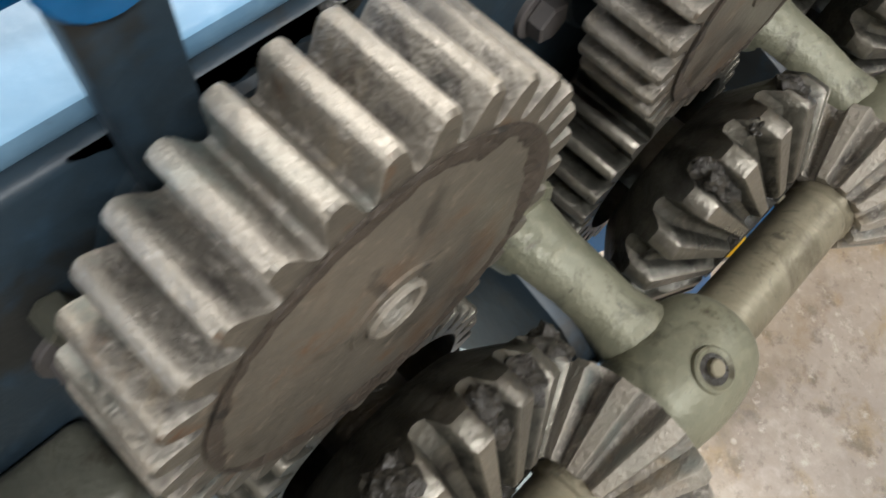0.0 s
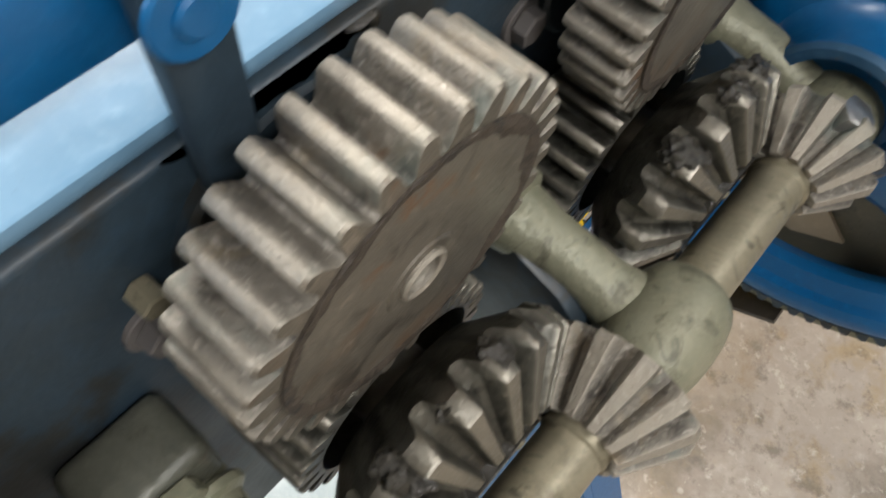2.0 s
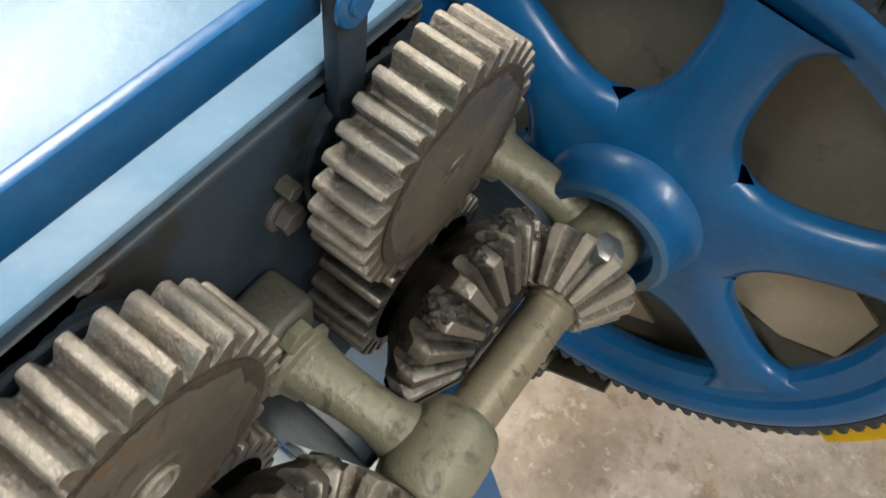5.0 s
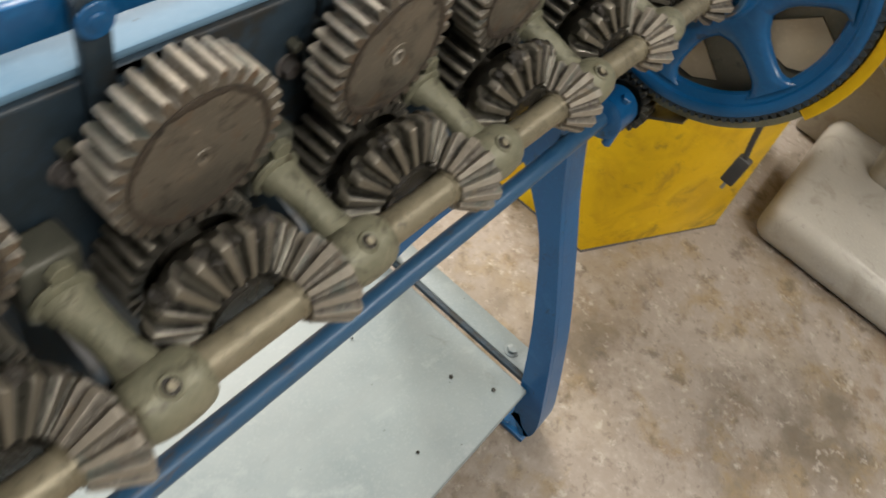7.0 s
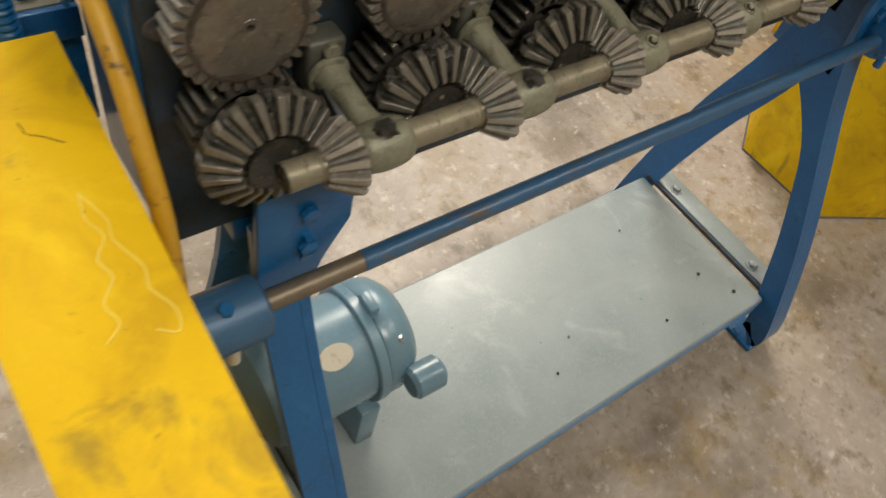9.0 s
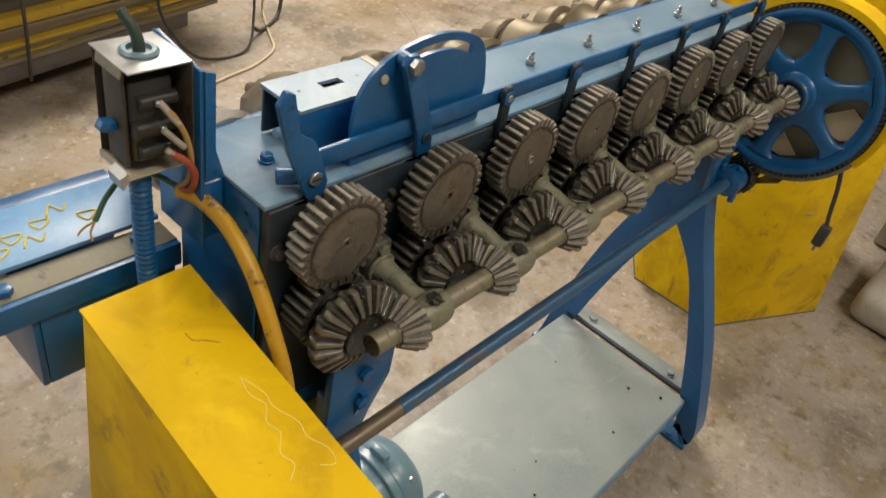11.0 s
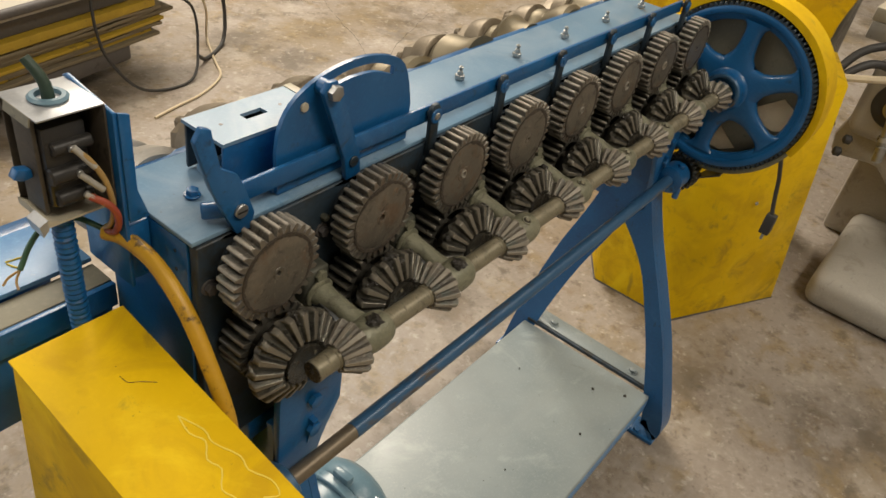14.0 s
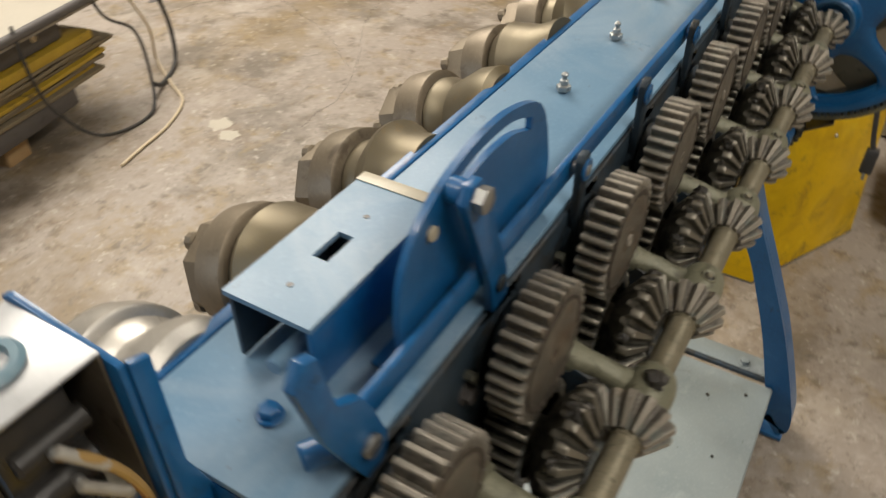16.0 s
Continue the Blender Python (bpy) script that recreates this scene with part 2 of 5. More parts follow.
BOLT = material("zinc_bolt", (0.36, 0.37, 0.37), (0.46, 0.46, 0.44), 0.35, 0.85, 40, (0.12, 0.12, 0.11), 0.62, 60, 0.1, 260)
MOTORGREY = material("grey_blue_motor_paint", (0.105, 0.190, 0.250), (0.150, 0.245, 0.30), 0.33, 0, 14, (0.10, 0.12, 0.13), 0.66, 24, 0.08, 200, coat=0.2)
TAN = material("cream_putty_paint", (0.44, 0.40, 0.30), (0.50, 0.46, 0.36), 0.45, 0, 12, (0.30, 0.26, 0.18), 0.62, 20, 0.06, 200)
IRONGREY = material("grey_machine_enamel", (0.35, 0.335, 0.295), (0.42, 0.40, 0.355), 0.36, 0, 5, (0.18, 0.165, 0.13), 0.64, 14, 0.05, 160, ((0.04, 0.04, 0.04), 14, 0.03))
WOOD = material("raw_pine", (0.38, 0.25, 0.12), (0.46, 0.32, 0.17), 0.7, 0, 8, (0.22, 0.14, 0.07), 0.62, 20, 0.25, 90, streak=(1, 8, 8))
SKY = material("sky_blue_paint", (0.10, 0.25, 0.50), (0.16, 0.34, 0.58), 0.40, 0, 14, (0.34, 0.44, 0.55), 0.62, 30, 0.1, 160)
DUSTY = material("dusty_olive_flange", (0.17, 0.165, 0.125), (0.24, 0.225, 0.17), 0.6, 0, 12, (0.10, 0.10, 0.08), 0.6, 25, 0.15, 140)
DARKSHEET = material("dark_brown_sheet", (0.055, 0.048, 0.038), (0.095, 0.08, 0.06), 0.5, 0.3, 20, (0.03, 0.025, 0.02), 0.58, 40, 0.1, 200)
DARKIRON = material("dark_grey_slab", (0.075, 0.07, 0.068), (0.11, 0.10, 0.095), 0.6, 0, 9, (0.05, 0.045, 0.04), 0.6, 20, 0.15, 120)
SACK = material("grimy_yellow_sheet", (0.46, 0.31, 0.02), (0.34, 0.225, 0.02), 0.6, 0, 8, (0.08, 0.06, 0.03), 0.58, 14, 0.2, 100)
BRISTLE = material("matted_grey_brown_sheets", (0.15, 0.125, 0.085), (0.22, 0.18, 0.11), 0.8, 0, 12, (0.10, 0.08, 0.03), 0.6, 40, 0.5, 90, streak=(1, 1, 9))
PLATE = material("pale_worn_plate", (0.40, 0.37, 0.30), (0.48, 0.44, 0.36), 0.55, 0, 6, (0.30, 0.26, 0.20), 0.63, 12, 0.1, 120)
CORD = material("cream_cord", (0.55, 0.46, 0.31), (0.62, 0.53, 0.38), 0.6, 0, 20, None, 0.6, 20, 0.1, 120)
RED = material("red_wire", (0.36, 0.07, 0.035), (0.30, 0.06, 0.03), 0.45, 0, 20, None, 0.6, 20, 0.05, 200)
GREEN = material("green_wire", (0.035, 0.095, 0.05), (0.05, 0.12, 0.065), 0.45, 0, 20, None, 0.6, 20, 0.05, 200)
OCHRE = material("ochre_wire", (0.42, 0.27, 0.09), (0.36, 0.23, 0.08), 0.45, 0, 20, None, 0.6, 20, 0.05, 200)
WALL = material("hall_wall_paint", (0.54, 0.53, 0.50), (0.62, 0.60, 0.56), 0.8, 0, 2, (0.42, 0.40, 0.36), 0.62, 4, 0.1, 40)
CONCRETE = material("stained_concrete", (0.268, 0.226, 0.186), (0.362, 0.320, 0.277), 0.5, 0, 1.6, (0.24, 0.19, 0.14), 0.55, 5.5, 0.35, 45, ((0.50, 0.46, 0.40), 7, 0.045))


def mottle(m, layers, twist=0.7):
    """Further stains laid over a material: (colour, scale, from, to, share)."""
    nt = m.node_tree
    bsdf, coord = nt.nodes["Principled BSDF"], nt.nodes.new("ShaderNodeTexCoord")
    info, grow, shift = nt.nodes.new("ShaderNodeObjectInfo"), nt.nodes.new("ShaderNodeMath"), nt.nodes.new("ShaderNodeVectorMath")
    grow.operation, grow.inputs[1].default_value = "MULTIPLY", 23.0
    nt.links.new(info.outputs["Random"], grow.inputs[0])
    nt.links.new(coord.outputs["Object"], shift.inputs[0])
    nt.links.new(grow.outputs[0], shift.inputs[1])
    for colour, size, lo, hi, share in layers:
        n, r, x = nt.nodes.new("ShaderNodeTexNoise"), nt.nodes.new("ShaderNodeMapRange"), nt.nodes.new("ShaderNodeMix")
        n.inputs["Scale"].default_value, n.inputs["Detail"].default_value, n.inputs["Roughness"].default_value, n.inputs["Distortion"].default_value = size, 8, 0.65, twist
        nt.links.new(shift.outputs[0], n.inputs["Vector"])
        r.inputs["From Min"].default_value, r.inputs["From Max"].default_value, r.inputs["To Max"].default_value = lo, hi, share
        nt.links.new(n.outputs["Fac"], r.inputs["Value"])
        x.data_type = "RGBA"
        nt.links.new(r.outputs[0], x.inputs["Factor"])
        nt.links.new(bsdf.inputs["Base Color"].links[0].from_socket, x.inputs[6])
        x.inputs[7].default_value = (*colour, 1)
        nt.links.new(x.outputs[2], bsdf.inputs["Base Color"])


mottle(CONCRETE, (((0.200, 0.145, 0.065), 1.5, 0.46, 0.62, 0.7), ((0.095, 0.076, 0.050), 2.6, 0.51, 0.65, 0.7), ((0.41, 0.365, 0.31), 4.7, 0.54, 0.66, 0.6), ((0.26, 0.185, 0.075), 8.5, 0.53, 0.66, 0.6), ((0.095, 0.076, 0.055), 17.0, 0.55, 0.67, 0.65), ((0.12, 0.10, 0.075), 48.0, 0.57, 0.68, 0.5), ((0.50, 0.46, 0.40), 36.0, 0.58, 0.68, 0.55)), 0.15)
mottle(YELLOW, (((0.54, 0.33, 0.006), 9.0, 0.47, 0.62, 0.8), ((0.80, 0.57, 0.010), 7.0, 0.56, 0.68, 0.6), ((0.20, 0.145, 0.03), 12.0, 0.57, 0.69, 0.6), ((0.10, 0.08, 0.03), 60.0, 0.66, 0.72, 0.6)))
mottle(FACE, (((0.215, 0.187, 0.145), 24.0, 0.50, 0.66, 0.7), ((0.15, 0.085, 0.045), 30.0, 0.54, 0.66, 0.55), ((0.055, 0.048, 0.04), 60.0, 0.55, 0.65, 0.75), ((0.36, 0.31, 0.24), 160.0, 0.60, 0.68, 0.5)))
mottle(STEEL, (((0.25, 0.185, 0.09), 34.0, 0.57, 0.70, 0.5), ((0.44, 0.41, 0.36), 330.0, 0.56, 0.64, 0.55), ((0.32, 0.275, 0.205), 60.0, 0.56, 0.70, 0.5), ((0.035, 0.031, 0.028), 80.0, 0.53, 0.65, 0.8), ((0.125, 0.165, 0.150), 26.0, 0.52, 0.68, 0.65)))
mottle(GREASE, (((0.26, 0.235, 0.185), 70.0, 0.60, 0.72, 0.6), ((0.015, 0.014, 0.012), 48.0, 0.50, 0.63, 0.85)))
mottle(SHAFT, (((0.10, 0.085, 0.055), 45.0, 0.53, 0.66, 0.75), ((0.36, 0.325, 0.235), 28.0, 0.58, 0.72, 0.5), ((0.03, 0.027, 0.02), 110.0, 0.60, 0.68, 0.6)))
mottle(OLIVE, (((0.28, 0.265, 0.19), 38.0, 0.56, 0.70, 0.5), ((0.06, 0.056, 0.038), 60.0, 0.55, 0.66, 0.7), ((0.03, 0.027, 0.02), 130.0, 0.62, 0.70, 0.6)))
mottle(SHELF, (((0.21, 0.235, 0.235), 5.0, 0.52, 0.70, 0.5), ((0.42, 0.46, 0.45), 8.0, 0.56, 0.70, 0.4), ((0.12, 0.12, 0.11), 14.0, 0.64, 0.74, 0.4)))
mottle(BLUE, (((0.045, 0.165, 0.37), 12.0, 0.57, 0.72, 0.5), ((0.02, 0.035, 0.05), 40.0, 0.60, 0.70, 0.6), ((0.30, 0.36, 0.43), 95.0, 0.70, 0.75, 0.55)))
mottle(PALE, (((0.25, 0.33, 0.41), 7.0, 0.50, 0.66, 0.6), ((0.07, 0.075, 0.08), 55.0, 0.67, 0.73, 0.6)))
mottle(ROLL, (((0.24, 0.205, 0.15), 9.0, 0.5, 0.68, 0.6), ((0.07, 0.055, 0.04), 30.0, 0.57, 0.68, 0.6)))
mottle(IRONGREY, (((0.15, 0.125, 0.08), 6.0, 0.54, 0.68, 0.5), ((0.09, 0.08, 0.06), 22.0, 0.60, 0.70, 0.5)))


YELLOW.node_tree.nodes["Principled BSDF"].inputs["Specular IOR Level"].default_value = 0.18
PALE.node_tree.nodes["Principled BSDF"].inputs["Specular IOR Level"].default_value = 0.3


def bright_edges(m, colour, lo, hi, share):
    """Lighter outer edges of teeth: glints put into the colour, with rubbed bare metal."""
    nt = m.node_tree
    bsdf = nt.nodes["Principled BSDF"]
    g, r, x = nt.nodes.new("ShaderNodeNewGeometry"), nt.nodes.new("ShaderNodeMapRange"), nt.nodes.new("ShaderNodeMix")
    r.inputs["From Min"].default_value, r.inputs["From Max"].default_value, r.inputs["To Max"].default_value = lo, hi, share
    nt.links.new(g.outputs["Pointiness"], r.inputs["Value"])
    x.data_type = "RGBA"
    nt.links.new(r.outputs[0], x.inputs["Factor"])
    nt.links.new(bsdf.inputs["Base Color"].links[0].from_socket, x.inputs[6])
    x.inputs[7].default_value = (*colour, 1)
    nt.links.new(x.outputs[2], bsdf.inputs["Base Color"])


# edge colour carries the glints on the teeth as well as wear
bright_edges(STEEL, (0.46, 0.42, 0.35), 0.53, 0.62, 0.75)
bright_edges(GREASE, (0.38, 0.35, 0.29), 0.53, 0.62, 0.65)

# ---- plan ----
S = 0.15  # pitch of the gears
HUB = 0.997  # height of the upper gears
AXIS_Y, AXIS_Z = -0.056, 0.903  # line shaft
FRONT, REAR = 0.045, 0.205  # faces of the gearbox
TOP, BELLY = 1.033, 0.735
X0, X1 = -0.061, 1.085  # ends of the gearbox

# ---- hall ----
bm = box((-6, -6, -0.2), (10, 9, 0))
tagged(solid("floor", bm, CONCRETE, "", ""), "brown-stained bare concrete workshop floor", "floor", kind="structure")
# unseen walls and ceiling, added to close the hall and bounce the lamps
for i, (lo, hi) in enumerate((((-6.2, -6.2, -0.2), (-6, 9.2, 5.2)), ((10, -6.2, -0.2), (10.2, 9.2, 5.2)), ((-6, -6.2, -0.2), (10, -6, 5.2)), ((-6, 9, -0.2), (10, 9.2, 5.2)))):
    solid(("wall_west", "wall_east", "wall_south", "wall_north")[i], box(lo, hi), WALL, "unseen pale wall added round the hall", "wall", kind="structure")
solid("ceiling", box((-6.2, -6.2, 5.2), (10.2, 9.2, 5.35)), WALL, "unseen pale ceiling added over the hall", "ceiling", kind="structure")

# ---- gearbox ----
gearbox = thing("gearbox", "long blue steel gearbox of a roll straightener with a pale top", "machine", (0.5, 0.12, BELLY))
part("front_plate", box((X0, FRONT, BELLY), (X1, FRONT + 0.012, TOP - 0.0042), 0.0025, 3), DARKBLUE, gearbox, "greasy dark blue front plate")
part("rear_plate", box((X0 + 0.012, REAR - 0.012, BELLY), (X1, REAR, TOP - 0.004), 0.0015), BLUE, gearbox)
part("end_plate", box((X0 - 0.002, FRONT + 0.013, BELLY), (X0 + 0.010, REAR - 0.013, TOP - 0.004), 0.0015), BLUE, gearbox)
part("end_plate", box((X1 - 0.014, FRONT + 0.013, BELLY), (X1 - 0.002, REAR - 0.013, TOP - 0.004), 0.0015), BLUE, gearbox)
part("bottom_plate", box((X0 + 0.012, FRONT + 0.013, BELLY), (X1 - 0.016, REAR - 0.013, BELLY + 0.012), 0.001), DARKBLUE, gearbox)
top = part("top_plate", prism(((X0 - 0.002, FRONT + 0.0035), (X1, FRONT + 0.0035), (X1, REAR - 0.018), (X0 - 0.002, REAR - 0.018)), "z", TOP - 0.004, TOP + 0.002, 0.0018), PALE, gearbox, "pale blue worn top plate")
for x, z in ((X0 - 0.0025, 1.012), (X0 - 0.0025, 0.99), (X0 - 0.0025, 0.965)):
    part("dowel_hole", rod((x, FRONT + 0.03, z), (x + 0.004, FRONT + 0.03, z), 0.0022, 10), BLACK, gearbox)


def grease_fitting(x, y, z):
    t = thing("grease_fitting", "small zinc grease nipple screwed into the top plate", "grease fitting", (x, y, z), "grease fittings on the gearbox")
    part("hex_base", hexagon((x, y, z), (0, 0, 1), 0.0075, 0.006), BOLT, t)
    part("stem", lathe([(0.0042, 0.006), (0.0042, 0.011), (0.0026, 0.012), (0.0026, 0.014)], (x, y, z), (0, 0, 1), 14), BOLT, t)
    part("ball_tip", lathe([(0.0015, 0.014), (0.0036, 0.0155), (0.0036, 0.0175), (0.0012, 0.0195)], (x, y, z), (0, 0, 1), 14), BOLT, t)
    return t


first = grease_fitting(0.447, 0.128, TOP + 0.004)
for k in range(1, 5):
    copy_thing(first, pose(0.447 + 0.147 * k, 0.128, TOP + 0.004))


# ---- gears ----
def spur(n, root, tip, width, at, phase=0.0, bore=0.0):
    """A straight-toothed gear; its axis is y, its face at the front."""
    bm = bmesh.new()
    x, y, z = at
    prof, ang = [], []
    step = 2 * math.pi / n
    for i in range(n):
        c = phase + i * step
        for off, r in ((-0.43, root), (-0.35, root + 0.14 * (tip - root)), (-0.24, root + 0.72 * (tip - root)), (-0.17, tip - 0.0006), (-0.09, tip), (0.09, tip), (0.17, tip - 0.0006), (0.24, root + 0.72 * (tip - root)), (0.35, root + 0.14 * (tip - root)), (0.43, root)):
            prof.append(r)
            ang.append(c + off * step)
    m = len(prof)

    def ring(yy, less=0.0):
        return [bm.verts.new((x + math.sin(a) * (r - less * (r - root) / (tip - root)), yy, z + math.cos(a) * (r - less * (r - root) / (tip - root)))) for r, a in zip(prof, ang)]

    rings = [ring(y + 0.0003, 0.0007), ring(y + 0.0012), ring(y + width - 0.001), ring(y + width, 0.0006)]
    for p, q in zip(rings, rings[1:]):
        for i in range(m):
            bm.faces.new((p[i], p[(i + 1) % m], q[(i + 1) % m], q[i]))
    inner = [[bm.verts.new((x + math.sin(a) * (root - 0.002), yy, z + math.cos(a) * (root - 0.002))) for a in ang] for yy in (y + 0.0003, y + width)]
    for ring_, inn in ((rings[0], inner[0]), (rings[-1], inner[1])):
        for i in range(m):
            bm.faces.new((ring_[i], ring_[(i + 1) % m], inn[(i + 1) % m], inn[i]))
    deep = [bm.verts.new((v.co.x, y + 0.55 * width, v.co.z)) for v in inner[0]]
    for i in range(m):
        bm.faces.new((inner[0][i], inner[0][(i + 1) % m], deep[(i + 1) % m], deep[i]))
    bm.faces.new(inner[1])
    bm.faces.new(deep)
    return bm


def face_disc(at, r, bore, sunk):
    """The turned face of a gear with the centre bore."""
    x, y, z = at
    return lathe([(bore, 0.016), (bore, -0.0002), (bore + 0.0012, -0.0008), (bore + 0.004, -0.0008), (bore + 0.0045, -0.0002), (r - 0.002, -0.0002), (r + 0.0004, 0.0), (r + 0.0004, 0.002), (r - 0.002, 0.016)], (x, y, z), (0, 1, 0), 64, closed=True)


def crust_ring(at, r0, r1, seed, n=120):
    """Dried grease on the outer ring of a gear's face, ragged on the inside and thicker in places."""
    x, y, z = at
    bm = bmesh.new()
    rings = []
    for k in range(n):
        a = 2 * math.pi * k / n
        c, s = math.cos(a), math.sin(a)
        lump = noise.noise(Vector((c * 2.2, s * 2.2, seed)))
        fine = noise.noise(Vector((c * 11, s * 11, seed + 3)))
        inner = r1 - max(0.0006, (r1 - r0) * (0.75 + 0.9 * lump + 0.35 * fine))
        tall = 0.0004 + max(0.0, 0.0006 * (0.5 + lump + 0.8 * fine))
        rings.append([bm.verts.new((x + c * r, y - h, z + s * r)) for r, h in ((inner, 0.0), ((inner + r1) / 2, tall), (r1, 0.6 * tall), (r1, -0.001))])
    for k in range(n):
        p, q = rings[k], rings[(k + 1) % n]
        for j in range(3):
            bm.faces.new((p[j], q[j], q[j + 1], p[j + 1]))
    return bm


def bevel(radius, along, n, tall, small, at, axis, phase=0.0, back=0.01):
    """A bevel gear whose cone has its tip at the place at and opens along the axis."""
    bm = bmesh.new()
    a, b, d = basis(axis)
    size = math.hypot(radius, along)
    nr, na = along / size, -radius / size
    at = Vector(at)

    def put(s, up, ang):
        r, h = radius * s + nr * up, along * s + na * up
        return bm.verts.new(at + d * h + (a * math.cos(ang) + b * math.sin(ang)) * r)

    step = 2 * math.pi / n
    segs = 4
    shape = ((-0.45, -0.5), (-0.33, -0.38), (-0.22, 0.36), (-0.17, 0.5), (0.17, 0.5), (0.22, 0.36), (0.33, -0.38), (0.45, -0.5))
    rings = []
    for s in (small, small + 0.02, 0.98, 1.0):
        less = 0.12 if s in (small, 1.0) else 0.0
        rings.append([put(s, tall * s * (u - less * (u + 0.5)), phase + (i + f) * step) for i in range(n) for f, u in shape])
    rings.append([bm.verts.new(v.co + d * min(back * 0.4, 0.008)) for v in rings[-1]])
    m = len(rings[0])
    for p, q in zip(rings, rings[1:]):
        for i in range(m):
            bm.faces.new((p[i], p[(i + 1) % m], q[(i + 1) % m], q[i]))
    # hub face at the small end, back of the blank at the large end
    def plain(r, h):
        return [bm.verts.new(at + d * h + (a * math.cos(phase + (i + f) * step) + b * math.sin(phase + (i + f) * step)) * r) for i in range(n) for f, _ in shape]

    hs = along * small + na * (-0.5) * tall * small
    hl = along + na * (-0.5) * tall
    chain = [rings[-1], plain(radius - 0.006, hl + min(back * 0.4, 0.008) + 0.001), plain(radius * 0.62, hl + back), plain(radius * 0.3, hl + back)]
    front = [rings[0], plain(radius * small - 0.004, hs + 0.0004), plain(radius * small - 0.0055, hs + 0.003), plain(radius * small * 0.35, hs + 0.003)]
    for c in (chain, front):
        for p, q in zip(c, c[1:]):
            for i in range(m):
                bm.faces.new((p[i], p[(i + 1) % m], q[(i + 1) % m], q[i]))
        bm.faces.new(c[-1])
    return bm


def blob(at, r, seed, squash=1.0):
    bm = bmesh.new()
    bmesh.ops.create_icosphere(bm, subdivisions=3, radius=1)
    for v in bm.verts:
        k = 1 + 0.55 * noise.noise(v.co * 1.9 + Vector((seed, 0, 0))) + 0.3 * noise.noise(v.co * 4.5 + Vector((seed, 3, 0)))
        v.co = Vector(at) + Vector((v.co.x, v.co.y, v.co.z * squash)) * r * k
    return bm


def grease_smear(x, r, seed, n=40):
    """A ragged crescent of squeezed-out grease on the front plate over a gear, thickest in the middle."""
    bm = bmesh.new()
    rows = []
    for k in range(n + 1):
        a = radians(-38 + 92 * k / n)
        body = math.sin(math.pi * k / n) ** 0.6
        jag = noise.noise(Vector((k * 0.35, seed, 0)))
        row = []
        for j in range(5):
            rr = r - 0.006 + (0.004 + (0.008 + 0.005 * jag) * body) * j / 4
            h = body * (0.0035 + 0.002 * noise.noise(Vector((k * 0.5, j * 0.9, seed)))) * math.sin(math.pi * (j + 0.35) / 4.7)
            row.append(bm.verts.new((x + rr * math.sin(a), FRONT - 0.0003 - max(0.0, h), min(HUB + rr * math.cos(a), TOP - 0.0045))))
        rows.append(row)
    for p, q in zip(rows, rows[1:]):
        for j in range(4):
            bm.faces.new((p[j], p[j + 1], q[j + 1], q[j]))
    ext = bmesh.ops.extrude_face_region(bm, geom=bm.faces[:])
    for v in ext["geom"]:
        if isinstance(v, bmesh.types.BMVert):
            v.co.y = FRONT + 0.0006
    return bm


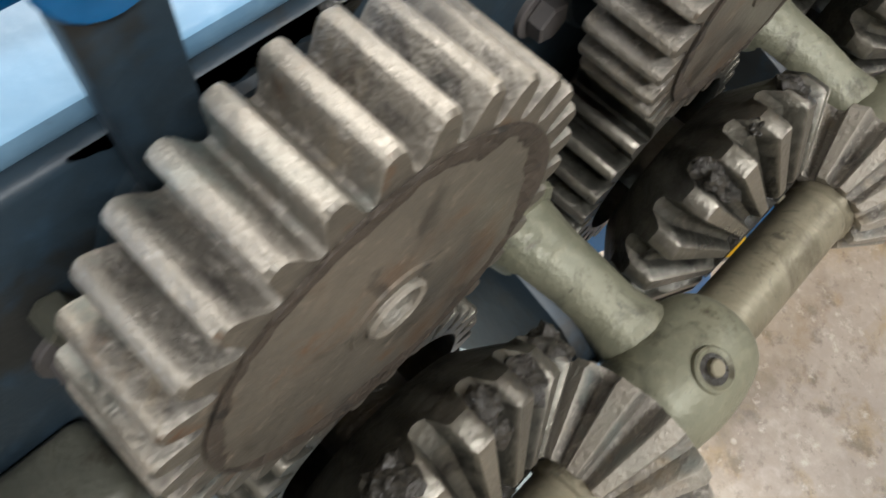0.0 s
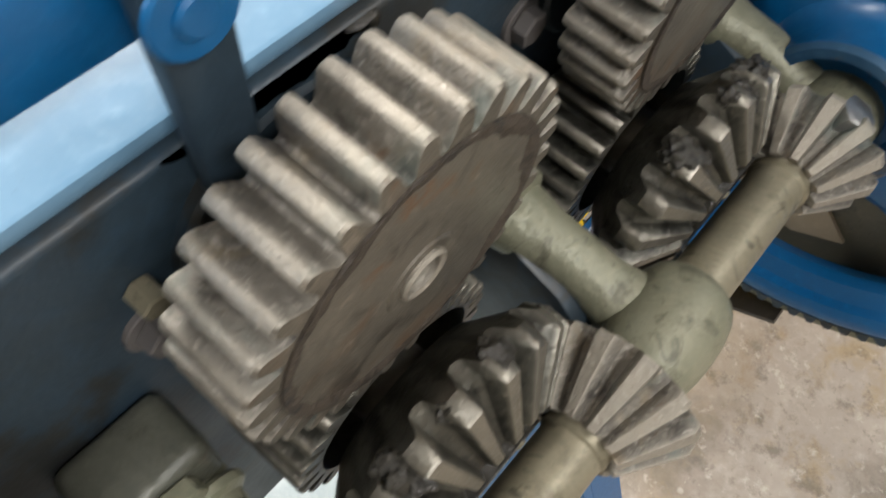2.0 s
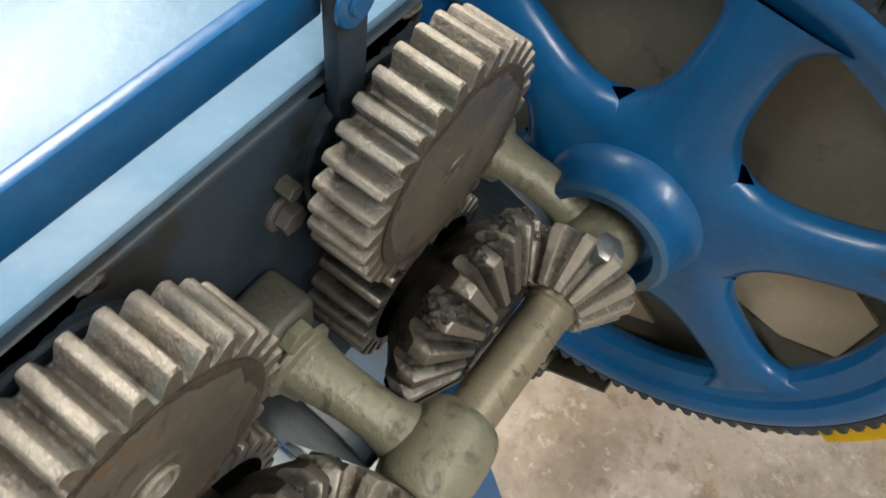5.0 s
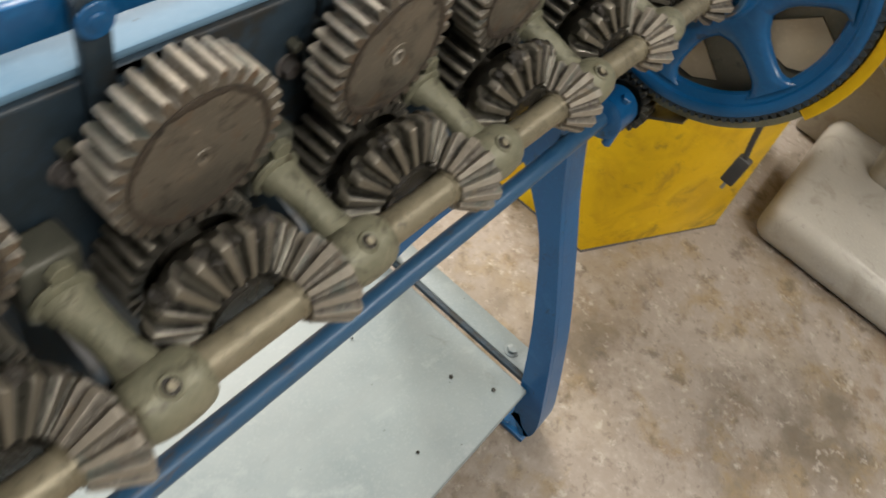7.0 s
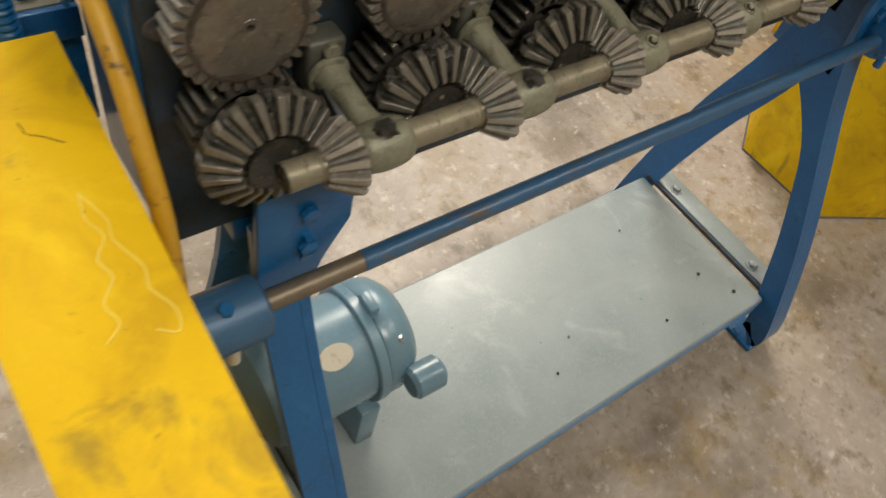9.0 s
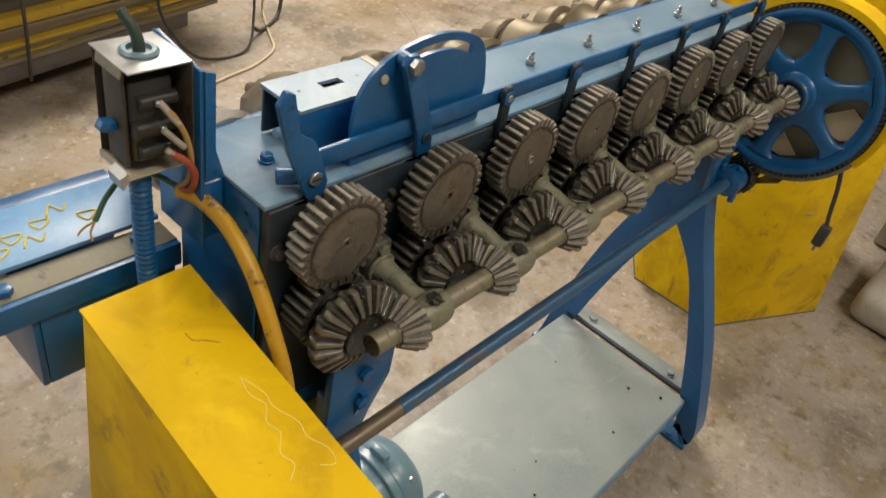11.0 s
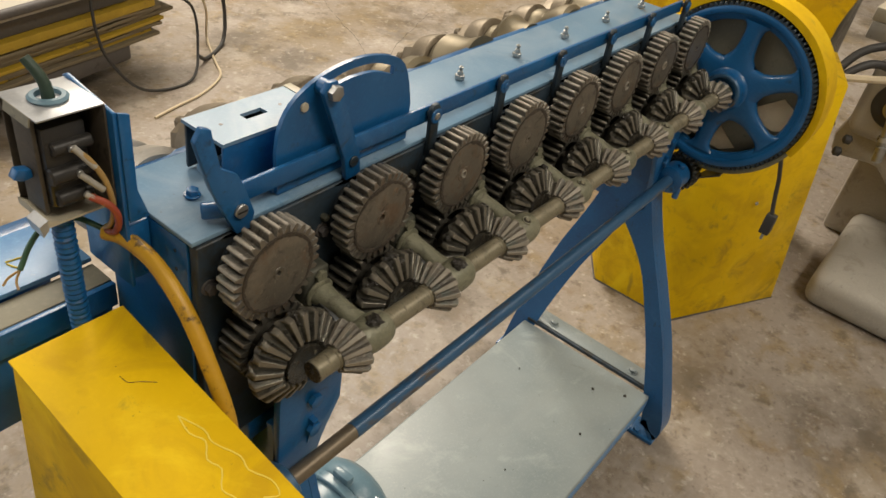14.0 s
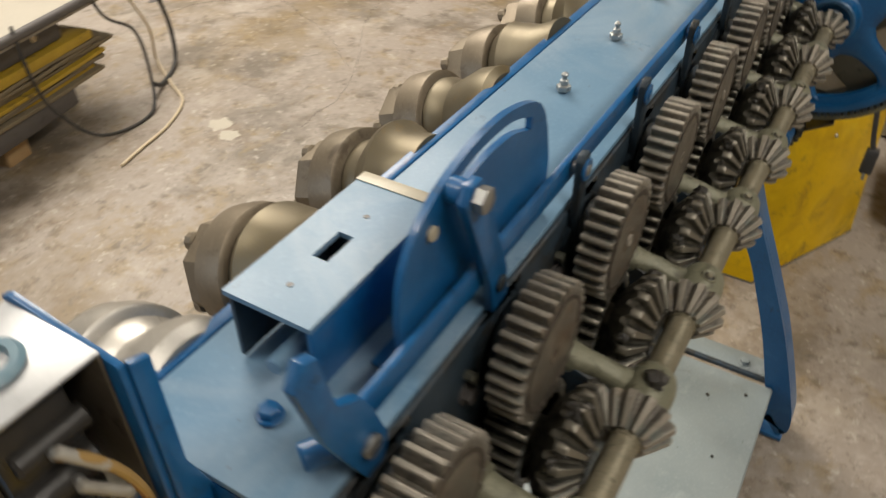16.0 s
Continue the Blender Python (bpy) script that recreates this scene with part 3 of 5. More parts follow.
BORES = (0.0028, 0.0040, 0.0055, 0.0022, 0.0055, 0.0075, 0.0075, 0.0022)
LOOKS = ("dark worn steel spur gear with a small centre hole", "dark oily steel spur gear with a bored hub", "rust-tinted steel spur gear with a bored hub", "brown steel spur gear with a centre dimple", "brown steel spur gear with a bored hub", "rust-smeared steel spur gear with a wide bore", "brown steel spur gear with a wide bore", "smooth brown steel spur gear with a centre dimple")
for i in range(8):
    x = i * S
    turn = (0.3 * i + 0.13 * (i % 3)) * (2 * math.pi / 30)
    gear = thing("spur_gear", LOOKS[i], "gear", (x, 0.0, HUB), "upper spur gears")
    rim = part("toothed_rim", spur(30, 0.0455, 0.0545, 0.027, (x, 0.0, HUB), turn), STEEL, gear)
    rim.data.materials.append(FACE)  # the ends of the teeth are turned with the face
    for p in rim.data.polygons:
        if p.normal.y < -0.6:
            p.material_index = 1
    part("face", face_disc((x, 0.0, HUB), 0.0445, BORES[i], 0), FACE, gear)
    if BORES[i] > 0.005:
        part("bushing", lathe([(BORES[i] - 0.0001, 0.011), (BORES[i] + 0.0004, -0.0014), (BORES[i] - 0.0004, -0.0022), (BORES[i] - 0.0016, -0.0016), (BORES[i] - 0.0022, 0.011)], (x, 0.0, HUB), (0, 1, 0), 32, closed=True), STEEL, gear, "dark worn steel bushing")
    part("bore", rod((x, 0.0125, HUB), (x, 0.0162, HUB), BORES[i] + 0.001, 24), GUNK, gear)
    part("shaft", rod((x, 0.0275, HUB), (x, 0.0388, HUB), 0.026, 28, 0.001), DARKBLUE, gear)
    part("grease_crust", crust_ring((x, -0.0002, HUB), 0.0392, 0.0449, 11.3 * i), CRUST, gear, "dried brown grease round the rim")
    low = thing("drive_gear", "greasy dark steel spur gear below the upper gear", "gear", (x, 0.0, AXIS_Z), "lower spur gears")
    part("toothed_rim", spur(25, 0.0385, 0.0475, 0.034, (x, 0.002, AXIS_Z), math.pi / 25 + turn), GREASE, low)
    part("shaft", rod((x, -0.006, AXIS_Z), (x, 0.0445, AXIS_Z), 0.016, 24, 0.001), GREASE, low)
    crown = thing("bevel_gear", "greasy dark cone-toothed gear beside a small pinion", "gear", (x, -0.02, AXIS_Z), "large bevel gears")
    part("toothed_cone", bevel(0.0540, 0.030, 20, 0.0085, 0.52, (x, AXIS_Y, AXIS_Z), (0, 1, 0), 0.11 * i, 0.020), GREASE, crown)
    part("hub_face", lathe([(0.0235, 0.0), (0.0235, 0.004), (0.0225, 0.005), (0.004, 0.005)], (x, AXIS_Y + 0.0135, AXIS_Z), (0, 1, 0), 40), GUNK, crown, "black oily hub face")
    for k in range(13):
        b = 2.35 - 0.20 * k + 0.2 * math.sin(7 * i + 1.7 * k)
        rr = 0.053 - 0.004 * (k % 3)
        part("grease_clot", blob((x + rr * math.cos(b), -0.022 - 0.002 * (k % 3), AXIS_Z + rr * math.sin(b)), 0.0030 + 0.0013 * ((2 * k + i) % 4), 5.1 * i + k, 0.8), GUNK, crown, "clotted black grease")
    a = 0.6 + 1.1 * i
    part("grub_screw", rod((x + 0.016 * math.cos(a), AXIS_Y + 0.0125, AXIS_Z + 0.016 * math.sin(a)), (x + 0.016 * math.cos(a), AXIS_Y + 0.015, AXIS_Z + 0.016 * math.sin(a)), 0.002, 10), SHAFT, crown)
    pinion = thing("bevel_pinion", "worn bright-edged small cone gear keyed on the shaft", "gear", (x + 0.045, AXIS_Y, AXIS_Z), "bevel pinions")
    part("toothed_cone", bevel(0.030, 0.0540, 12, 0.0080, 0.52, (x, AXIS_Y, AXIS_Z), (1, 0, 0), 0.2 + 0.37 * i, 0.004), STEEL, pinion)
    part("collar", rod((x + 0.0245, AXIS_Y, AXIS_Z), (x + 0.031, AXIS_Y, AXIS_Z), 0.0135, 24, 0.0012), SHAFT, pinion)

# ---- line shaft and its bearings ----
line_shaft = thing("line_shaft", "worn steel line shaft carrying all the pinions", "shaft", (0.58, AXIS_Y, AXIS_Z))
part("turned_length", rod((-0.003, AXIS_Y, AXIS_Z), (1.175, AXIS_Y, AXIS_Z), 0.0124, 32, 0.001), SHAFT, line_shaft)
part("end_grease", rod((-0.0034, AXIS_Y, AXIS_Z), (-0.0028, AXIS_Y, AXIS_Z), 0.0118, 28), GUNK, line_shaft, "black greasy end face")
part("centre_hole", rod((-0.0042, AXIS_Y, AXIS_Z), (-0.0030, AXIS_Y, AXIS_Z), 0.0030, 16), GUNK, line_shaft, "black centre hole in the end")
for i in range(8):
    part("pinion_key", box((i * S + 0.046, AXIS_Y - 0.002, AXIS_Z + 0.0118), (i * S + 0.0605, AXIS_Y + 0.002, AXIS_Z + 0.0142), 0.0005), STEEL, line_shaft)


def neck(sections, segs=20):
    """A cast arm swept through rings of (place, half width in x, half height across)."""
    bm = bmesh.new()
    rings = []
    for k, (p, w, h) in enumerate(sections):
        d = (Vector(sections[min(k + 1, len(sections) - 1)][0]) - Vector(sections[max(k - 1, 0)][0])).normalized()
        up = d.cross(Vector((1, 0, 0))).normalized()
        rings.append([bm.verts.new(Vector(p) + Vector((1, 0, 0)) * w * math.cos(2 * math.pi * i / segs) + up * h * math.sin(2 * math.pi * i / segs)) for i in range(segs)])
    for p, q in zip(rings, rings[1:]):
        for i in range(segs):
            bm.faces.new((p[i], p[(i + 1) % segs], q[(i + 1) % segs], q[i]))
    bm.faces.new(rings[0][::-1])
    bm.faces.new(rings[-1])
    return bm


for i in range(8):
    x = i * S + 0.072
    bracket = thing("bearing_bracket", "olive-painted cast bracket holding the line shaft", "bracket", (x, FRONT, 0.962), "shaft bearing brackets")
    part("foot", box((x - 0.015, 0.019, 0.900), (x + 0.020, FRONT - 0.0005, 0.9505), 0.0045, 3), FOOT, bracket, "dark oily square foot")
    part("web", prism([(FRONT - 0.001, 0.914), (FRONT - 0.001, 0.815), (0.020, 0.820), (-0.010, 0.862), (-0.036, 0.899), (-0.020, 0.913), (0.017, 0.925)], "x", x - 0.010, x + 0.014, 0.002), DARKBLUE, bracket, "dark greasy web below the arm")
    part("arm", neck([((x + 0.003, 0.026, 0.920), 0.0175, 0.0150), ((x + 0.003, 0.014, 0.919), 0.0160, 0.0138), ((x + 0.004, 0.002, 0.9175), 0.0136, 0.0120), ((x + 0.006, -0.012, 0.916), 0.0118, 0.0108), ((x + 0.008, -0.026, 0.911), 0.0118, 0.0108), ((x + 0.010, -0.036, 0.907), 0.0145, 0.0125), ((x + 0.011, -0.043, 0.904), 0.0185, 0.0155), ((x + 0.011, -0.050, 0.9025), 0.0215, 0.0180), ((x + 0.011, -0.058, 0.902), 0.0205, 0.0175)]), OLIVE, bracket)
    part("neck_collar", lathe([(0.0178, 0), (0.0192, 0.0015), (0.0188, 0.004), (0.0165, 0.0055)], (x + 0.003, 0.0185, 0.9195), (0, -1, -0.10), 28), OLIVE, bracket)
    part("boss", lathe([(0.0165, -0.001), (0.0185, 0.001), (0.0200, 0.006), (0.0212, 0.014), (0.0215, 0.022), (0.0210, 0.031), (0.0198, 0.038), (0.0182, 0.042), (0.0165, 0.044)], (i * S + 0.0620, AXIS_Y, AXIS_Z), (1, 0, 0), 32), OLIVE, bracket)
    part("bolt", hexagon((x + 0.004, 0.0192, 0.9420), (0, -1, 0), 0.0080, 0.006), OLIVE, bracket)
    if i in (0, 1):
        part("grease_lump", blob((x + 0.010, AXIS_Y - 0.004, AXIS_Z + 0.022), 0.0085, i * 7.3, 0.6), GUNK, bracket, "clotted grease over the oil hole")
    elif i < 6:
        part("oil_hole_rim", lathe([(0.0078, -0.002), (0.0074, 0.0006), (0.0066, 0.0012), (0.0052, 0.0004), (0.0048, -0.003)], (x + 0.010, AXIS_Y - 0.006, AXIS_Z + 0.0205), (0, -0.28, 1), 20), OLIVE, bracket)
        part("oil_hole", rod((x + 0.010, AXIS_Y - 0.0055, AXIS_Z + 0.0185), (x + 0.010, AXIS_Y - 0.0060, AXIS_Z + 0.0207), 0.0052, 16), GUNK, bracket)
        part("set_screw", rod((x + 0.0105, AXIS_Y - 0.0055, AXIS_Z + 0.0195), (x + 0.0105, AXIS_Y - 0.0068, AXIS_Z + 0.0225), 0.0030, 10, 0.0005), SHAFT, bracket, "bright brass-toned set screw")
    part("bearing_cap", lathe([(0.039, 0), (0.039, -0.003), (0.0375, -0.0045), (0.021, -0.006)], (i * S, FRONT, HUB - 0.010), (0, 1, 0), 56), DARKBLUE, gearbox, "round greasy bearing cap")
    bolt = thing("stud_bolt", "oily hex bolt with washer in the front plate", "bolt", (i * S - 0.049, FRONT, 0.978), "front plate bolts")
    part("washer", rod((i * S - 0.049, FRONT + 0.0005, 0.978), (i * S - 0.049, FRONT - 0.002, 0.978), 0.0090, 20, 0.0004), DARKIRON, bolt)
    part("head", hexagon((i * S - 0.049, FRONT - 0.002, 0.978), (0, -1, 0), 0.0068, 0.0060), DARKIRON, bolt)
    if i:
        part("stud_end", rod((i * S - 0.048, FRONT, 0.996), (i * S - 0.048, FRONT - 0.008, 0.996), 0.0042, 6, 0.0006), SHAFT if i == 6 else FOOT, bolt)
    # grease squeezed out behind each upper gear
    solid("grease_smear", grease_smear(i * S - 0.004, 0.047, i * 3.1), GUNK, "dried green-black grease smeared on the front plate", "grease", "grease smears")
for k in range(14):
    x = 0.02 + k * 0.074 + 0.01 * math.sin(5 * k)
    if (x - 0.02) % S > 0.075:
        continue
    solid("grease_drip", blob((x, AXIS_Y + 0.006, AXIS_Z - 0.0135), 0.0035 + 0.001 * (k % 2), k * 1.7, 1.0), GUNK, "black grease drop under the line shaft", "grease", "grease drops")

# ---- adjusting gear on top ----
bar = thing("adjusting_bar", "blue flat bar linking the roll adjusters along the gearbox", "bar", (0.5, 0.05, 1.036))
part("flat_bar", box((-0.022, 0.0485, 1.056), (1.03, 0.0540, 1.077), 0.0012), BLUE, bar)
for x in (0.275, 0.42, 0.573, 0.731, 0.879, 1.031):
    link_ = part("link", prism(((x - 0.004, 1.000), (x + 0.010, 1.000), (x + 0.008, 1.078), (x + 0.005, 1.083), (x - 0.004, 1.083), (x - 0.008, 1.078)), "y", 0.0375, 0.0440, 0.001), DARKBLUE, bar)
    part("washer", rod((x, 0.0375, 1.069), (x, 0.0352, 1.069), 0.0095, 22, 0.0006), BLUE, link_, "blue painted washer")
    part("pin", rod((x, 0.0484, 1.069), (x, 0.0340, 1.069), 0.0048, 14, 0.0008), BOLT if x < 0.3 else BLUE, link_)
part("end_pin", rod((-0.036, 0.070, 1.048), (-0.010, 0.052, 1.050), 0.0085, 18, 0.0015), BLUE, bar)

lever = thing("front_lever", "blue painted upright lever pinned to the bar", "lever", (0.01, 0.052, 1.037))
part("arm", prism(((-0.060, 1.142), (-0.052, 1.154), (-0.043, 1.150), (-0.034, 1.108), (-0.016, 1.096), (-0.008, 1.080), (0.004, 1.046), (-0.002, 1.030), (-0.018, 1.030), (-0.032, 1.060), (-0.046, 1.092)), "y", 0.0400, 0.0470, 0.001), BLUE, lever)
piv = part("pivot_screw", rod((-0.014, 0.0400, 1.056), (-0.014, 0.0360, 1.056), 0.0075, 20, 0.0008), BOLT, lever)
part("slot", box((-0.0195, 0.0355, 1.0551), (-0.0085, 0.0361, 1.0569)), BLACK, piv)

# quadrant with a curved slot
outer = [(0.250, 1.0375), (0.049, 1.0375)] + [(p.x, p.y) for p in curve_points([(0.046, 1.085, 0), (0.050, 1.112, 0), (0.064, 1.134, 0), (0.090, 1.150, 0), (0.125, 1.159, 0), (0.163, 1.161, 0), (0.200, 1.154, 0), (0.226, 1.142, 0), (0.240, 1.120, 0), (0.250, 1.085, 0)], 3)]


def slotted(outline, slot, axis_lo, axis_hi):
    """An outline in x and z with one hole, made solid in y. Both are cut at the hole's two ends."""
    bm = bmesh.new()
    made = []
    for y in (axis_lo, axis_hi):
        vo = [bm.verts.new((p[0], y, p[1])) for p in outline]
        vs = [bm.verts.new((p[0], y, p[1])) for p in slot]
        eo = [bm.edges.new((vo[i], vo[(i + 1) % len(vo)])) for i in range(len(vo))]
        es = [bm.edges.new((vs[i], vs[(i + 1) % len(vs)])) for i in range(len(vs))]
        bmesh.ops.triangle_fill(bm, edges=eo + es, use_beauty=True, use_dissolve=False)
        made.append((vo, vs))
    for a, b in zip(made[0], made[1]):
        n = len(a)
        for i in range(n):
            bm.faces.new((a[i], a[(i + 1) % n], b[(i + 1) % n], b[i]))
    return bm


mid = curve_points([(0.112, 1.141, 0), (0.135, 1.146, 0), (0.160, 1.147, 0), (0.185, 1.144, 0), (0.212, 1.134, 0)], 4)
slot = [(p.x, p.y + 0.005) for p in mid] + [(p.x, p.y - 0.005) for p in reversed(mid)]
quad = thing("quadrant_plate", "blue steel quadrant plate with a curved slot, standing on the gearbox", "plate", (0.15, 0.062, 1.037))
part("plate", slotted(outer, slot, 0.0590, 0.0640), BLUE, quad)
part("base_flange", box((0.046, 0.0645, 1.0375), (0.252, 0.082, 1.0415), 0.001), BLUE, quad)
part("stop_pin", rod((0.080, 0.0590, 1.128), (0.080, 0.0560, 1.128), 0.005, 16, 0.0006), TAN, quad, "cream painted pin")
hand = thing("locking_lever", "blue locking lever bolted across the quadrant slot", "lever", (0.13, 0.048, 1.04))
part("arm", prism(((0.089, 1.146), (0.095, 1.156), (0.107, 1.156), (0.113, 1.146), (0.149, 1.062), (0.153, 1.034), (0.131, 1.032), (0.126, 1.060)), "y", 0.0410, 0.0480, 0.001), BLUE, hand)
part("bolt", hexagon((0.101, 0.0410, 1.146), (0, -1, 0), 0.0085, 0.008), BOLT, hand)
part("nut", rod((0.101, 0.0482, 1.146), (0.101, 0.0588, 1.146), 0.0085, 18, 0.001), BLUE, hand)
piv = part("pivot_screw", rod((0.139, 0.0410, 1.054), (0.139, 0.0385, 1.054), 0.0065, 18, 0.0006), DARKBLUE, hand)
part("slot", box((0.1345, 0.0381, 1.0532), (0.1435, 0.0386, 1.0548)), BLACK, piv)

chan = thing("channel_box", "blue bent channel cover with a slotted pale top", "channel", (0.08, 0.13, 1.037))
# one cover in three tones: darker blue rear side and inner block
part("front_side", box((0.012, 0.0960, 1.0375), (0.152, 0.1000, 1.0885), 0.001), BLUE, chan)
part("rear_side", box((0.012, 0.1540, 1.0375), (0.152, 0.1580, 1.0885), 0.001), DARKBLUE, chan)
# light falling on the top is put into its paler colour
tp = part("top", slotted([(0.010, 0.0945), (0.154, 0.0945), (0.154, 0.1595), (0.010, 0.1595)], [(0.062, 0.122), (0.090, 0.122), (0.090, 0.134), (0.062, 0.134)], 0, 0.004), PALE, chan, "worn top with a slot, paled for the light on it")
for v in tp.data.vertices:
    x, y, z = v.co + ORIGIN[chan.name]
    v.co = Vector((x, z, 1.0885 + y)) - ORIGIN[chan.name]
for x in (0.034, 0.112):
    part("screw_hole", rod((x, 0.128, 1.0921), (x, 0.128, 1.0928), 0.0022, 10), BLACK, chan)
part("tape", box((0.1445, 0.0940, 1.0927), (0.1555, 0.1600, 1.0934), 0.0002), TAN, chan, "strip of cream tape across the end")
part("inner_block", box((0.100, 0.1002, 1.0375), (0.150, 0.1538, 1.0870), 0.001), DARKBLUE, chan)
part("stop_bar", rod((0.000, 0.118, 1.058), (0.030, 0.118, 1.058), 0.006, 16, 0.001), PALE, chan)
stud = thing("hold_down_bolt", "blue painted hex bolt on the pale top plate", "bolt", (-0.016, 0.110, 1.037))
part("washer", rod((-0.016, 0.110, 1.037), (-0.016, 0.110, 1.039), 0.0085, 20, 0.0005), BLUE, stud)
part("head", hexagon((-0.016, 0.110, 1.039), (0, 0, 1), 0.0065, 0.006), BLUE, stud)

# ---- rolls on the far side ----
LEAN_Y = Vector((0, math.cos(radians(20)), -math.sin(radians(20))))  # the rolls lean down and outwards
for i in range(8):
    base = Vector((i * S, 0.184, 0.988))
    roll = thing("forming_roll", "bronze-brown turned roll with a flange and slotted end nut" if i % 2 else "brown steel roll with brass-toned worn groove", "roll", tuple(base), "rolls along the gearbox")
    k = i % 3
    prof = ([(0.048, 0.0), (0.056, 0.006), (0.056, 0.026), (0.044, 0.060), (0.050, 0.072), (0.050, 0.082)], [(0.056, 0.0), (0.052, 0.030), (0.058, 0.058), (0.060, 0.066), (0.050, 0.082)], [(0.048, 0.0), (0.052, 0.024), (0.064, 0.040), (0.063, 0.046), (0.047, 0.066), (0.047, 0.082)])[k]
    part("waist", lathe(prof, base, LEAN_Y, 48), BRIGHTROLL if i == 0 else ROLLBRASS, roll, "bright worn waist" if i == 0 else "worn brass-toned waist")
    part("flange", lathe([(0.055, 0.0), (0.059, 0.002), (0.060, 0.016), (0.058, 0.034), (0.051, 0.037)], base + LEAN_Y * 0.083, LEAN_Y, 48), BRIGHTROLL if i == 0 else ROLL, roll)
    nut = part("end_nut", lathe([(0.049, 0.0), (0.050, 0.003), (0.049, 0.026), (0.044, 0.030)], base + LEAN_Y * 0.1205, LEAN_Y, 8, None, 0.3 + 0.4 * i), ROLL, roll)
    for a in range(4):
        t = a * math.pi / 2 + 0.4 * i
        e, f, _ = basis(LEAN_Y)
        c = base + LEAN_Y * 0.149 + (e * math.cos(t) + f * math.sin(t)) * 0.040
        part("lug", rod(c - LEAN_Y * 0.004, c + LEAN_Y * 0.008, 0.009, 10, 0.002), ROLL, nut)
    part("bore", rod(base + LEAN_Y * 0.149, base + LEAN_Y * 0.1515, 0.018, 24), GUNK, nut)

# ---- legs, shelf, drive rod ----
def rib(path, wide, bm=None):
    """A strip in the y-z plane through places (y, z, depth), extruded in x between wide."""
    own = bmesh.new()
    sides = []
    for k, (y, z, d) in enumerate(path):
        a, b = path[max(k - 1, 0)], path[min(k + 1, len(path) - 1)]
        t = Vector((0, b[0] - a[0], b[1] - a[1])).normalized()
        n = Vector((0, t.z, -t.y))
        sides.append((Vector((0, y, z)), Vector((0, y, z)) + n * d))
    rings = [[own.verts.new(p + Vector((x, 0, 0))) for p, x in ((s[0], wide[0]), (s[1], wide[0]), (s[1], wide[1]), (s[0], wide[1]))] for s in sides]
    for p, q in zip(rings, rings[1:]):
        for i in range(4):
            own.faces.new((p[i], p[(i + 1) % 4], q[(i + 1) % 4], q[i]))
    own.faces.new(rings[0][::-1])
    own.faces.new(rings[-1])
    bmesh.ops.recalc_face_normals(own, faces=own.faces)
    return merge(bm, own)


def smooth_path(keys, steps=6):
    return [tuple(p) for p in curve_points(keys, steps)]


FRONTLEG = smooth_path([(0.005, 0.765, 0.0), (-0.012, 0.66, 0.0), (-0.052, 0.55, 0.0), (-0.112, 0.42, 0.0), (-0.171, 0.285, 0.0), (-0.226, 0.13, 0.0), (-0.244, 0.065, 0.0), (-0.243, 0.028, 0.0), (-0.226, 0.012, 0.0)])
REARLEG = smooth_path([(0.075, 0.765, 0.0), (0.092, 0.66, 0.0), (0.125, 0.54, 0.0), (0.165, 0.42, 0.0), (0.200, 0.285, 0.0), (0.232, 0.13, 0.0), (0.250, 0.016, 0.0)])


